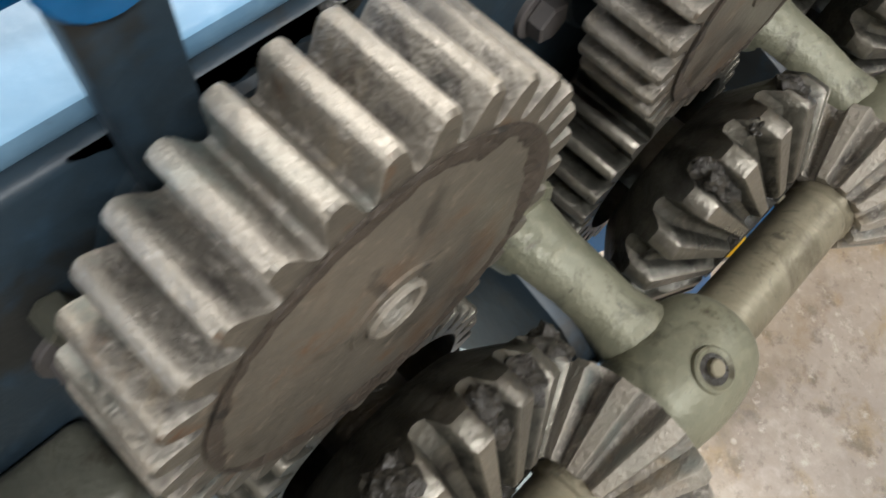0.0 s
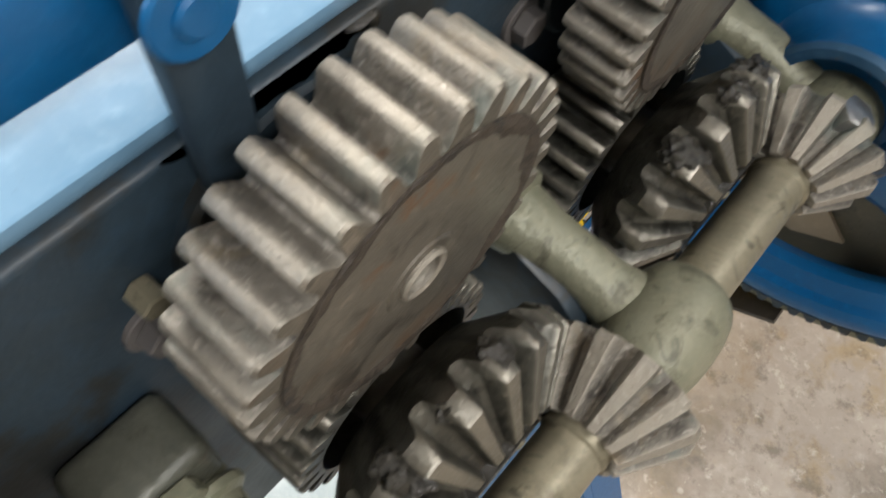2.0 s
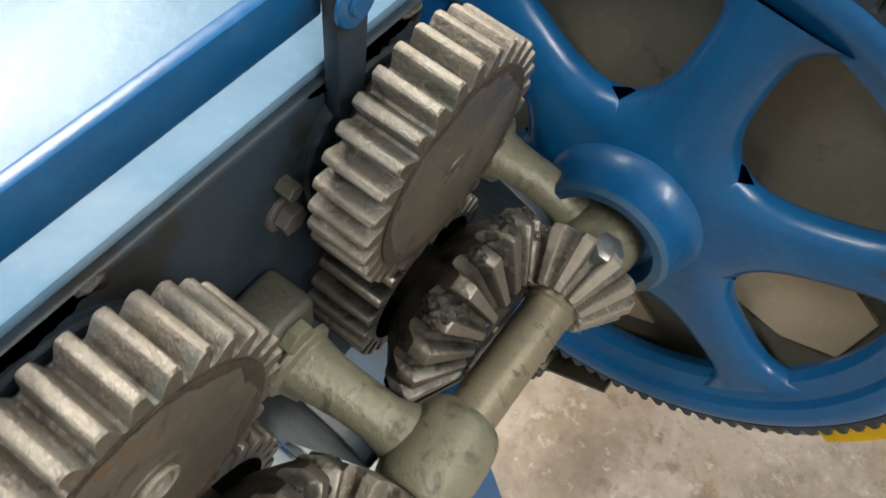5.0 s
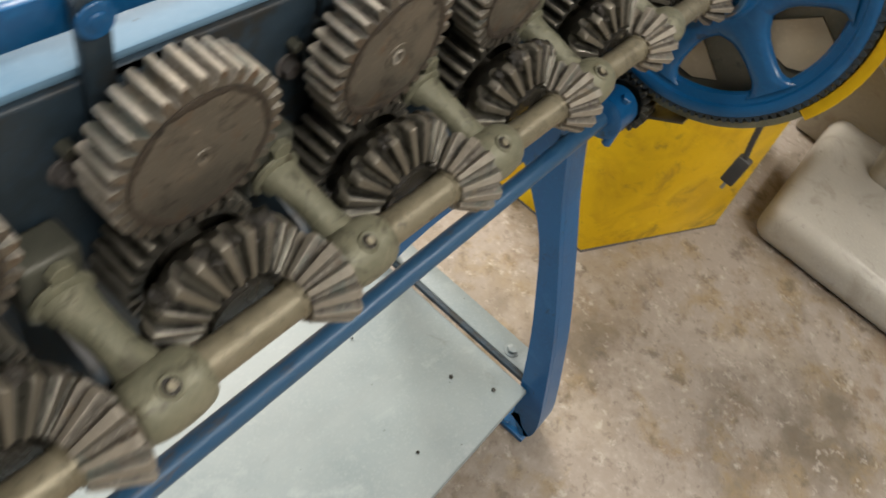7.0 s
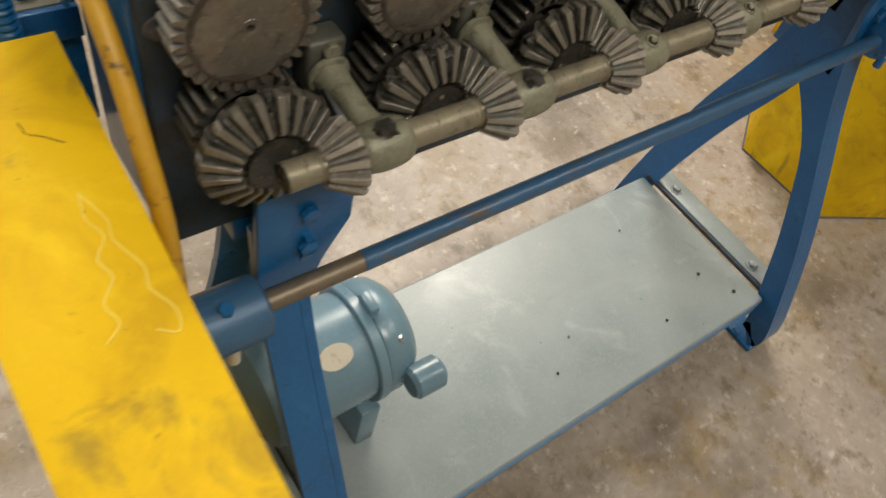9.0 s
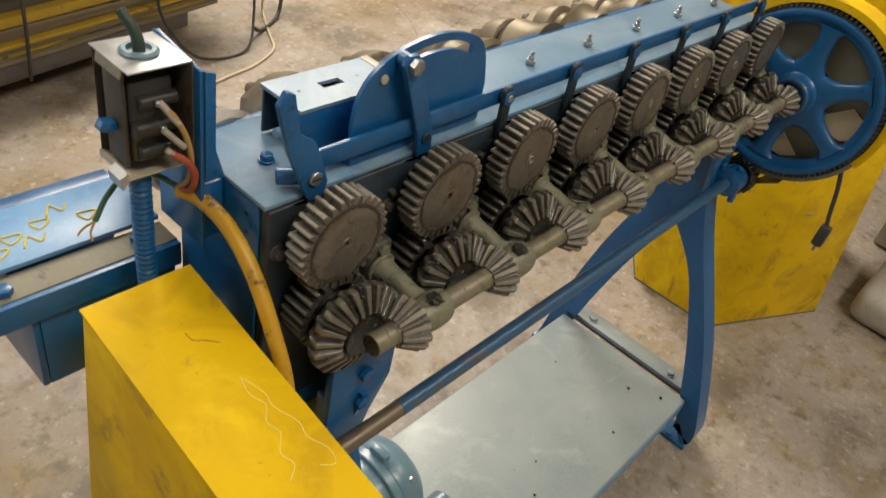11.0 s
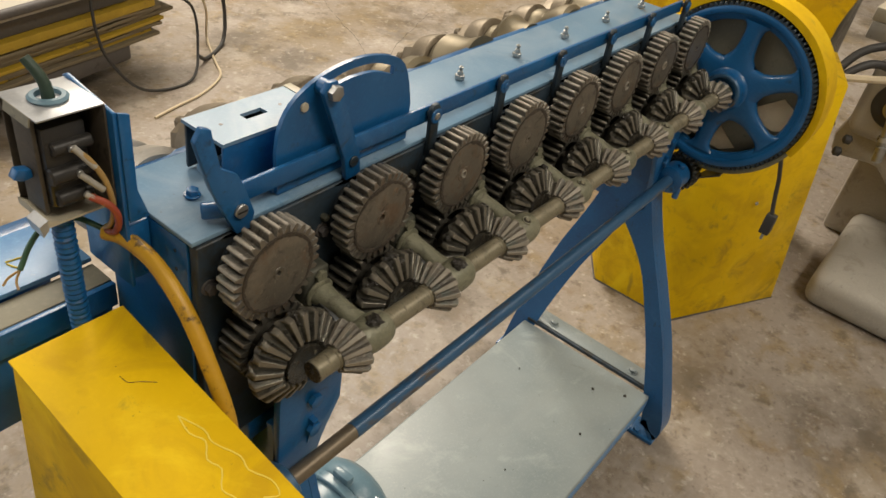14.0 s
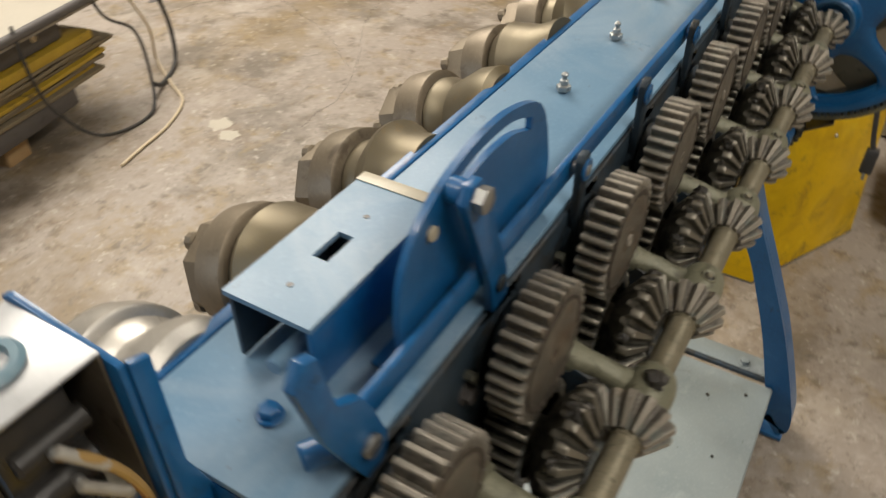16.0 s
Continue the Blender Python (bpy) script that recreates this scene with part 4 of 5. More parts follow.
def leg_frame(x0, x1, plate, out):
    """A cast pair of legs; out: the x side on which the web stands."""
    t = thing("leg_frame", "blue painted cast iron A-shaped leg frame", "legs", ((x0 + x1) / 2, 0.0, 0.0), "leg frames")
    w0, w1 = (x1 - 0.012, x1) if out > 0 else (x0, x0 + 0.012)
    f0, f1 = (x0, x1 - 0.0125) if out > 0 else (x0 + 0.0125, x1)
    part("front_leg_flange", rib([(y, z, -0.010) for y, z, _ in FRONTLEG], (f0, f1)), BLUE, t)
    part("front_leg_web", rib([(y, z, -0.058 + 0.05 * min(z, 0.5) - 0.13 * max(0.0, (z - 0.44) / 0.29) ** 2) for y, z, _ in FRONTLEG], (w0, w1)), BLUE, t)
    part("rear_leg_flange", rib([(y, z, 0.010) for y, z, _ in REARLEG], (f0, f1)), BLUE, t)
    part("rear_leg_web", rib([(y, z, 0.055 + 0.05 * z) for y, z, _ in REARLEG], (w0 + 0.002, w1 - 0.002)), BLUE, t)
    part("head_plate", box((w0 + 0.004, -0.006, 0.60), (w1 - 0.004, 0.12, BELLY - 0.001), 0.002), BLUE, t)
    part("saddle", box((x0, 0.046, BELLY - 0.035), (x1, 0.20, BELLY - 0.002), 0.003), BLUE, t)
    part("front_plate", prism(((plate[0], 0.82), (plate[1], 0.82), (plate[1], 0.75), (0.4 * plate[1] + 0.6 * x1, 0.70), (x1, 0.65), (x1, 0.61), (x0, 0.61), (x0, 0.65), (0.4 * plate[0] + 0.6 * x0, 0.70), (plate[0], 0.75)), "y", -0.008, 0.003, 0.0015), BLUE, t)
    for y, z in ((-0.010, 0.735), (-0.010, 0.785)):
        part("bolt", hexagon(((plate[0] + plate[1]) / 2, y, z), (0, -1, 0), 0.010, 0.008), BLUE, t)
    part("front_foot", box((x0 - 0.006, -0.240, 0), (x1 + 0.002, -0.165, 0.012), 0.003), BLUE, t)
    part("rear_foot", box((x0 - 0.004, 0.175, 0), (x1 + 0.012, 0.262, 0.014), 0.003), BLUE, t)
    part("cross_bar", box((w0 + 0.0005, -0.186, 0.1455), (w1 - 0.0005, 0.190, 0.1560), 0.002), DARKBLUE, t)
    part("ledge", box((f0 + 0.001, -0.178, 0.1455), (f1 + (0.010 if out < 0 else -0.001), 0.185, 0.1535), 0.002), SHELF, t, "pale painted shelf ledge")
    for y in (-0.115, 0.125):
        part("shelf_bolt", hexagon(((f0 + f1) / 2, y, 0.1535), (0, 0, 1), 0.010, 0.009), SHELF, t)
        part("shelf_bolt_washer", rod(((f0 + f1) / 2, y, 0.1532), ((f0 + f1) / 2, y, 0.1552), 0.015, 20, 0.0005), SHELF, t)
    part("foot_bolt", hexagon((x0 + 0.004, -0.19, 0.012), (0, 0, 1), 0.008, 0.007), BLUE, t)
    return t


leg_frame(1.072, 1.128, (1.035, 1.128), -1)
leg_frame(0.000, 0.056, (0.000, 0.100), 1)
shelf = thing("shelf", "pale grey painted steel shelf between the leg frames", "shelf", (0.55, 0.0, 0.105))
part("tray", box((0.058, -0.187, 0.1325), (1.0705, 0.196, 0.1450), 0.006, 4), SHELF, shelf)
part("front_lip", box((0.060, -0.1868, 0.095), (1.069, -0.1805, 0.1322), 0.0015), SKY, shelf, "pale blue turned-down front lip")
part("rear_lip", box((0.060, 0.189, 0.095), (1.069, 0.1950, 0.1322), 0.0015), BLUE, shelf)
for k, (x, y) in enumerate(((0.62, -0.05), (0.83, -0.12), (0.98, -0.07), (0.90, 0.10), (0.55, -0.10), (1.02, -0.14))):
    solid("grease_crumb", blob((x, y, 0.1468), 0.0018 + 0.0009 * (k % 3), k * 2.3, 0.8), GUNK, "black grease crumb on the pale shelf", "grease", "crumbs on the shelf")

RY, RODZ = -0.030, 0.697
drive = thing("drive_shaft", "blue painted round drive shaft with a bare worn end", "shaft", (0.5, RY, RODZ))
part("painted_length", rod((0.105, RY, RODZ), (1.10, RY, RODZ), 0.0118, 24, 0.0005), WORNROD, drive)
part("bare_length", rod((-0.20, RY, RODZ), (0.105, RY, RODZ), 0.0114, 24, 0.0005), ROLL, drive, "bare oily steel end")
for x0, x1, r in ((-0.088, -0.006, 0.033), (1.085, 1.138, 0.030)):
    bear = thing("shaft_bearing", "blue painted bearing housing round the drive shaft", "bearing", ((x0 + x1) / 2, RY, RODZ - 0.03), "drive shaft bearings")
    part("housing", lathe([(r * 0.8, 0), (r, 0.004), (r, x1 - x0 - 0.004), (r * 0.8, x1 - x0)], (x0, RY, RODZ), (1, 0, 0), 32), BLUE if x0 > 0 else WORNROD, bear)
    part("cap_bolt", hexagon(((x0 + x1) / 2, RY - 0.010, RODZ + r - 0.003), (0, -0.2, 1), 0.0075, 0.009), BLUE, bear)
    part("oil_cup", rod(((x0 + x1) / 2, RY - 0.02, RODZ - 0.045), ((x0 + x1) / 2, RY - 0.02, RODZ - 0.02), 0.007, 14, 0.001), TAN if x0 < 0 else BLUE, bear)
part("pinion", spur(22, 0.0345, 0.042, 0.03, (0, 0, 0)), GREASE, drive, "small black greasy pinion")
pin = drive.children[-1]
for v in pin.data.vertices:
    w = v.co + ORIGIN[drive.name]
    v.co = Vector((1.142 + w.y, RY + w.x, RODZ + w.z)) - ORIGIN[drive.name]

# ---- motor on the shelf ----
MY, MZ = 0.052, 0.335
MX = 0.024  # the motor stands a little in from the leg
motor = thing("electric_motor", "grey-blue painted electric motor standing on the shelf", "motor", (0.13, MY, 0.145))
part("stator", lathe([(0.080, 0), (0.086, 0.004), (0.086, 0.150), (0.080, 0.152)], (0.02 + MX, MY, MZ), (1, 0, 0), 48), MOTORGREY, motor)
part("end_bell", lathe([(0.090, 0), (0.092, 0.004), (0.092, 0.022), (0.086, 0.040), (0.070, 0.056), (0.045, 0.062), (0.040, 0.060)], (0.170 + MX, MY, MZ), (1, 0, 0), 48), MOTORGREY, motor)
part("end_bell", lathe([(0.060, -0.03), (0.086, -0.012), (0.090, 0), (0.090, 0.016)], (0.006 + MX, MY, MZ), (1, 0, 0), 48), MOTORGREY, motor)
part("clamp_band", lathe([(0.0925, 0), (0.095, 0.002), (0.095, 0.016), (0.0925, 0.018)], (0.150 + MX, MY, MZ), (1, 0, 0), 48), MOTORGREY, motor)
part("capacitor_cover", rod((0.19 + MX, MY - 0.105, MZ + 0.012), (0.245 + MX, MY - 0.105, MZ + 0.012), 0.026, 24, 0.006), MOTORGREY, motor)
part("lifting_lug", box((0.165 + MX, MY - 0.018, MZ + 0.085), (0.182 + MX, MY + 0.018, MZ + 0.108), 0.005), MOTORGREY, motor)
for x in (0.04 + MX, 0.15 + MX):
    part("foot", box((x - 0.018, MY - 0.085, 0.1455), (x + 0.018, MY + 0.085, 0.262), 0.006), MOTORGREY, motor)
for a in (40, 130, 220, 310):
    y, z = MY + 0.088 * math.cos(radians(a)), MZ + 0.088 * math.sin(radians(a))
    part("through_bolt", hexagon((0.192 + MX, y, z), (1, 0, 0), 0.007, 0.006), BOLT, motor)
bm = bmesh.new()
for k in range(20):
    a = 2 * math.pi * k / 20
    bm.verts.new((0.098 + MX + 0.026 * math.cos(a), MY - 0.0875 * math.sin(0.50 + 0.20 * math.sin(a)), MZ + 0.0875 * math.cos(0.50 + 0.20 * math.sin(a))))
bm.faces.new(bm.verts[:])
ext = bmesh.ops.extrude_face_region(bm, geom=bm.faces[:])
bmesh.ops.translate(bm, verts=[g for g in ext["geom"] if isinstance(g, bmesh.types.BMVert)], vec=(0, -0.0015, 0.0012))
part("rating_plate", bm, TAN, motor, "cream oval rating plate")

# ---- big gear wheel ----
WX, WY, WZ, WR = 1.150, AXIS_Y, 0.907, 0.174
wheel = thing("gear_wheel", "large blue six-spoked cast gear wheel with black greasy teeth", "wheel", (WX + 0.012, WY, WZ))
bm = bmesh.new()
n, root = 104, WR - 0.006
out = []
for xx, dr in ((WX - 0.004, 0.0005), (WX - 0.003, 0), (WX + 0.028, 0), (WX + 0.029, 0.0005)):
    ring = []
    for i in range(n):
        for f, r in ((-0.40, root), (-0.16, WR - dr), (0.16, WR - dr), (0.40, root)):
            a = (i + f) * 2 * math.pi / n
            ring.append(bm.verts.new((xx, WY + r * math.cos(a), WZ + r * math.sin(a))))
    out.append(ring)
m = len(out[0])
for p, q in zip(out, out[1:]):
    for i in range(m):
        bm.faces.new((p[i], p[(i + 1) % m], q[(i + 1) % m], q[i]))
inner = [[bm.verts.new((v.co.x, WY + (root - 0.001) * math.cos(a), WZ + (root - 0.001) * math.sin(a))) for v, a in zip(r, [math.atan2(v.co.z - WZ, v.co.y - WY) for v in r])] for r in (out[0], out[-1])]
for p, q in ((out[0], inner[0]), (inner[0], inner[1]), (inner[1], out[-1])):
    for i in range(m):
        bm.faces.new((p[i], p[(i + 1) % m], q[(i + 1) % m], q[i]))
part("toothed_ring", bm, DARKBLUE, wheel, "black greased ring of fine teeth")
part("rim", lathe([(root - 0.0012, -0.0036), (root - 0.004, -0.005), (0.158, -0.005), (0.1535, -0.003), (0.1515, 0.002), (0.147, 0.004), (0.141, 0.006), (0.138, 0.012), (0.141, 0.020), (0.150, 0.026), (root - 0.0012, 0.027)], (WX, WY, WZ), (1, 0, 0), 96, closed=True), BLUE, wheel)
part("hub", lathe([(0.012, -0.016), (0.026, -0.016), (0.028, -0.019), (0.0298, -0.024), (0.0300, -0.0265), (0.0352, -0.0265), (0.0375, -0.024), (0.0385, -0.014), (0.041, -0.006), (0.046, -0.001), (0.052, 0.002), (0.052, 0.020), (0.044, 0.027), (0.012, 0.027)], (WX, WY, WZ), (1, 0, 0), 48, closed=True), BLUE, wheel)
part("worn_ring", lathe([(0.0303, -0.0268), (0.0350, -0.0268), (0.0372, -0.0246), (0.0366, -0.0238), (0.0345, -0.0255), (0.0303, -0.0255)], (WX, WY, WZ), (1, 0, 0), 48, closed=True), WORNROD, wheel, "rubbed edge of the hub")
for k in range(6):
    a = radians(34 + 60 * k)
    d, s = Vector((0, math.cos(a), math.sin(a))), Vector((0, -math.sin(a), math.cos(a)))
    bm = bmesh.new()
    rows = []
    for r, w, h in ((0.034, 0.080, 0.0135), (0.044, 0.062, 0.0130), (0.052, 0.046, 0.0122), (0.058, 0.0362, 0.0117), (0.064, 0.0292, 0.0113), (0.072, 0.0236, 0.0110), (0.084, 0.0196, 0.0106), (0.098, 0.0180, 0.0103), (0.114, 0.0172, 0.0100), (0.126, 0.0182, 0.0098), (0.133, 0.0215, 0.0098), (0.139, 0.0290, 0.0098), (0.143, 0.0400, 0.0098)):
        half = min(w, r * math.tan(radians(30)))
        row = []
        for side_ in (-1, 1):
            line = []
            for j in range(19):
                u = half * math.sin((j / 18 - 0.5) * math.pi)
                rise = h * max(0.0, 1 - abs(u / w) ** 3.2) ** 0.5
                line.append(bm.verts.new(Vector((WX + 0.011 + side_ * rise, WY, WZ)) + d * r + s * u))
            row.append(line)
        rows.append(row)
    for p, q in zip(rows, rows[1:]):
        for side_ in (0, 1):
            for j in range(18):
                bm.faces.new((p[side_][j], p[side_][j + 1], q[side_][j + 1], q[side_][j]))
    bmesh.ops.remove_doubles(bm, verts=bm.verts, dist=0.00005)
    part("spoke", bm, BLUE, wheel, angle=80)
part("hub_bolt", hexagon((1.105, AXIS_Y - 0.004, AXIS_Z + 0.0185), (0.1, -0.3, 1), 0.0085, 0.012), BOLT, wheel, "bare zinc bolt")

guard = thing("wheel_guard", "yellow sheet metal hoop guard behind the gear wheel", "guard", (1.2, WY, 0.72))
# cream panels added for the bright floor showing through openings in the guard
part("cream_panel", prism([(-0.120, 0.884), (-0.166, 0.921), (-0.197, 0.903), (-0.199, 0.862), (-0.170, 0.850), (-0.127, 0.858)], "x", WX + 0.0315, WX + 0.0345), CORD, guard, "cream panel standing in for a lit opening behind the spokes")
part("cream_panel", prism([(-0.068, 0.818), (-0.112, 0.784), (-0.084, 0.768), (-0.055, 0.770)], "x", WX + 0.0315, WX + 0.0345), CORD, guard, "cream panel standing in for a lit opening behind the spokes")


def arc_band(r0, r1, x0, x1, a0, a1, steps=64):
    """A bent strip round the wheel's axis between two angles."""
    bm = bmesh.new()
    rings = []
    for k in range(steps + 1):
        a = radians(a0 + (a1 - a0) * k / steps)
        rings.append([bm.verts.new((x, WY + r * math.cos(a), WZ + r * math.sin(a))) for r, x in ((r0, x0), (r1, x0), (r1, x1), (r0, x1))])
    for p, q in zip(rings, rings[1:]):
        for j in range(4):
            bm.faces.new((p[j], p[(j + 1) % 4], q[(j + 1) % 4], q[j]))
    bm.faces.new(rings[0][::-1])
    bm.faces.new(rings[-1])
    return bm


part("face_ring", arc_band(0.1765, 0.1905, WX + 0.006, WX + 0.009, 40, 206), YELLOW, guard)
part("hoop", arc_band(0.1875, 0.1905, WX + 0.0092, WX + 0.080, 40, 206), YELLOW, guard)
part("bottom_lip", arc_band(0.1765, 0.1850, WX + 0.006, WX + 0.009, 206.4, 286), OLIVE, guard, "oily olive lip below the teeth")
part("bottom_hoop", arc_band(0.1825, 0.1850, WX + 0.0092, WX + 0.066, 206.4, 286), OLIVE, guard, "oily olive lower hoop")
# dark bent sheet added for the shadow and grease below the pinion
part("pinion_pan", rib([(-0.115, 0.726, -0.003), (-0.075, 0.702, -0.003), (-0.035, 0.652, -0.003), (0.010, 0.654, -0.003), (0.030, 0.690, -0.003)], (WX - 0.004, WX + 0.05)), DARKSHEET, guard, "dark sheet for the shadow and grease under the pinion")
hole = [(-0.02, -0.02), (0.02, -0.02), (0.02, 0.02), (-0.02, 0.02)]
disc = [(WY + 0.1835 * math.cos(a), WZ + 0.1835 * math.sin(a)) for a in [2 * math.pi * k / 72 for k in range(72)]]
pl = part("back_plate", slotted(disc, [(WY - a, WZ + b) for a, b in hole], 0, 0.003), DUSTY, guard, "dull olive-brown back plate")
for v in pl.data.vertices:
    w = v.co + ORIGIN[guard.name]
    v.co = Vector((WX + 0.035 + w.y, w.x, w.z)) - ORIGIN[guard.name]
pl.data.update()

# ---- yellow belt guard at the near end ----
near = thing("belt_guard", "yellow sheet metal belt guard with a sloping scratched lid", "guard", (-0.157, 0, 0))
side = [(0.112, 0.934), (0.20, 0.36), (0.24, 0.0), (-0.288, 0.0), (-0.288, 0.856)]
part("outer_side", prism(side, "x", -0.212, -0.209, 0.0008), YELLOW, near)
part("inner_side", prism([(0.108, 0.930), (0.19, 0.40), (0.06, 0.40), (-0.286, 0.40), (-0.286, 0.854)], "x", -0.106, -0.103, 0.0008), YELLOW, near)
part("lid", prism([(0.1135, 0.9395), (0.1135, 0.9365), (-0.293, 0.858), (-0.293, 0.861)], "x", -0.214, -0.101, 0.0006), YELLOW, near, "sloping lid with scribbled scratches")
part("front_sheet", prism([(-0.2925, 0.856), (-0.2925, 0.0), (-0.2895, 0.0), (-0.2895, 0.856)], "x", -0.2085, -0.1065, 0.0004), YELLOW, near)
part("rear_sheet", prism([(0.1115, 0.935), (0.1145, 0.935), (0.2025, 0.36), (0.2425, 0.0), (0.2395, 0.0), (0.1995, 0.36)], "x", -0.2085, -0.1065, 0.0004), YELLOW, near)


def lid_z(y):
    return 0.9395 + (y - 0.1135) * (0.9395 - 0.861) / (0.1135 + 0.293)


def scribble(points, r):
    return tube([(x, y, lid_z(y) + 0.0003) for x, y in points], r, 5, 3)


part("scratch", scribble([(-0.135, -0.02), (-0.138, -0.04), (-0.132, -0.055), (-0.142, -0.07), (-0.138, -0.085), (-0.150, -0.10), (-0.146, -0.115), (-0.158, -0.125)], 0.0007), SCRATCH, near, "pale squiggled scratch")
part("scratch", scribble([(-0.135, -0.02), (-0.126, -0.045), (-0.128, -0.06), (-0.118, -0.085), (-0.121, -0.10), (-0.112, -0.12), (-0.116, -0.135), (-0.128, -0.128)], 0.0007), SCRATCH, near, "pale squiggled scratch")
part("scratch", scribble([(-0.150, 0.045), (-0.148, 0.035), (-0.140, 0.030), (-0.128, 0.020)], 0.0004), GUNK, near, "dark scrape")

# ---- far yellow pedestal and doors ----
ped = thing("pedestal_guard", "tall yellow sheet metal pedestal standing on the floor", "pedestal", (1.8, 0.05, 0))
low = [(1.577, 0.213), (1.577, -0.057), (1.975, -0.260), (2.12, -0.10), (2.10, 0.30), (1.80, 0.36)]
midring = [(1.565, 0.262), (1.562, -0.02), (1.80, -0.195), (2.05, -0.10), (2.05, 0.30), (1.80, 0.36)]
bm = bmesh.new()
rings = [[bm.verts.new((x, y, z)) for x, y in r] for r, z in ((low, 0.0), ([(0.45 * a[0] + 0.55 * b[0], 0.45 * a[1] + 0.55 * b[1]) for a, b in zip(low, midring)], 0.43), (midring, 0.80))]
for p, q in zip(rings, rings[1:]):
    for i in range(6):
        bm.faces.new((p[i], p[(i + 1) % 6], q[(i + 1) % 6], q[i]))
bm.faces.new(rings[0][::-1])
bm.faces.new(rings[-1])
part("body", bm, YELLOW, ped, angle=85)
part("rivet", lathe([(0.006, 0), (0.005, 0.003), (0.002, 0.004)], (1.700, -0.128, 0.43), (-0.45, -0.89, 0), 14), BOLT, ped)
part("base_flange", prism([(x * 1.0 + 0.003 * (1 if x > 1.8 else -1), y + 0.003 * (1 if y > 0 else -1)) for x, y in low], "z", 0.0, 0.004), DARKIRON, ped, "dark grey bottom edge")
tower = thing("yellow_cabinet", "yellow two-door machine cabinet with a dark gap", "cabinet", (2.2, 0.25, 0))
part("plinth", box((2.13, -0.04, 0), (2.5, 0.56, 0.5), 0.004), YELLOW, tower)
part("door", prism([(0.58, 0.5), (0.205, 0.5), (0.190, 0.87), (0.212, 1.9), (0.612, 1.9)], "x", 2.20, 2.235, 0.003), YELLOW, tower)
part("door", prism([(0.165, 0.5), (-0.02, 0.5), (-0.045, 0.83), (-0.075, 0.97), (-0.070, 1.12), (-0.06, 1.9), (0.180, 1.9), (0.158, 0.87)], "x", 2.20, 2.235, 0.003), YELLOW, tower)
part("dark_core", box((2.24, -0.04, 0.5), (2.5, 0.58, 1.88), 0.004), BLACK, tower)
part("latch", rod((2.185, 0.172, 0.865), (2.20, 0.172, 0.865), 0.014, 18, 0.003), BOLT, tower, "round zinc latch knob")

cord = thing("power_cord", "black power cord hanging from the wheel guard with a plug", "cord", (1.30, -0.145, 0.80))
part("cable", tube([(1.235, -0.12, 0.735), (1.30, -0.145, 0.76), (1.40, -0.165, 0.73), (1.475, -0.180, 0.64), (1.485, -0.196, 0.56), (1.482, -0.206, 0.525)], 0.0055, 12, 8), RUBBER, cord)
plug = part("plug", prism([(1.472, 0.530), (1.492, 0.530), (1.497, 0.512), (1.499, 0.474), (1.465, 0.474), (1.467, 0.512)], "y", -0.220, -0.194, 0.004), RUBBER, cord)
for dx in (-0.008, 0.004):
    part("prong", box((1.480 + dx, -0.210, 0.456), (1.484 + dx, -0.204, 0.4735)), BOLT, plug)

# ---- infeed trough at the near end ----
trough = thing("infeed_trough", "blue steel infeed trough with yellow chalk marks", "trough", (-0.25, 0.26, 0.76))
part("top_plate", box((-0.62, 0.236, 0.902), (X0 - 0.003, 0.330, 0.908), 0.001), SKY, trough, "pale blue top with yellow marks")
part("flange", box((-0.62, 0.198, 0.889), (X0 - 0.003, 0.2355, 0.900), 0.0015), DUSTY, trough, "dusty tan flange")
part("rear_flange", box((-0.62, 0.331, 0.889), (X0 - 0.003, 0.36, 0.900), 0.0015), BLUE, trough)
part("side", box((-0.218, 0.204, 0.758), (X0 - 0.003, 0.212, 0.8885), 0.0015), BLUE, trough)
part("rear_side", box((-0.218, 0.348, 0.758), (X0 - 0.003, 0.356, 0.8885), 0.0015), BLUE, trough)
part("end", box((-0.226, 0.204, 0.758), (-0.2185, 0.356, 0.8885), 0.0015), BLUE, trough)
part("floor", box((-0.2175, 0.213, 0.758), (X0 - 0.003, 0.347, 0.766), 0.001), BLUE, trough)
part("edge_angle", box((-0.62, 0.190, 0.868), (X0 - 0.003, 0.1975, 0.899), 0.0012), BLUE, trough)
part("flange_bolt", hexagon((-0.243, 0.211, 0.900), (0, 0, 1), 0.009, 0.008), BLUE, trough)
part("flange_bolt", hexagon((-0.100, 0.216, 0.900), (0, 0, 1), 0.009, 0.008), BLUE, trough)
chalk = material("yellow_chalk", (0.66, 0.52, 0.05), (0.58, 0.46, 0.06), 0.8, 0, 20)
for x, y, n in ((-0.205, 0.275, 0), (-0.190, 0.262, 1), (-0.172, 0.285, 0), (-0.150, 0.300, 1), (-0.125, 0.275, 0), (-0.235, 0.285, 1), (-0.225, 0.258, 0)):
    p = [(x - 0.012, y - 0.006, 0.9082), (x - 0.002, y + 0.010, 0.9084), (x + 0.006, y - 0.004, 0.9082), (x + 0.014, y + 0.006, 0.9082)] if n else [(x - 0.010, y + 0.008, 0.9082), (x + 0.010, y + 0.004, 0.9084), (x - 0.004, y - 0.008, 0.9082), (x - 0.010, y + 0.004, 0.9082)]
    part("chalk_mark", tube(p, 0.0013, 6, 4), chalk, trough, "yellow chalk squiggle")

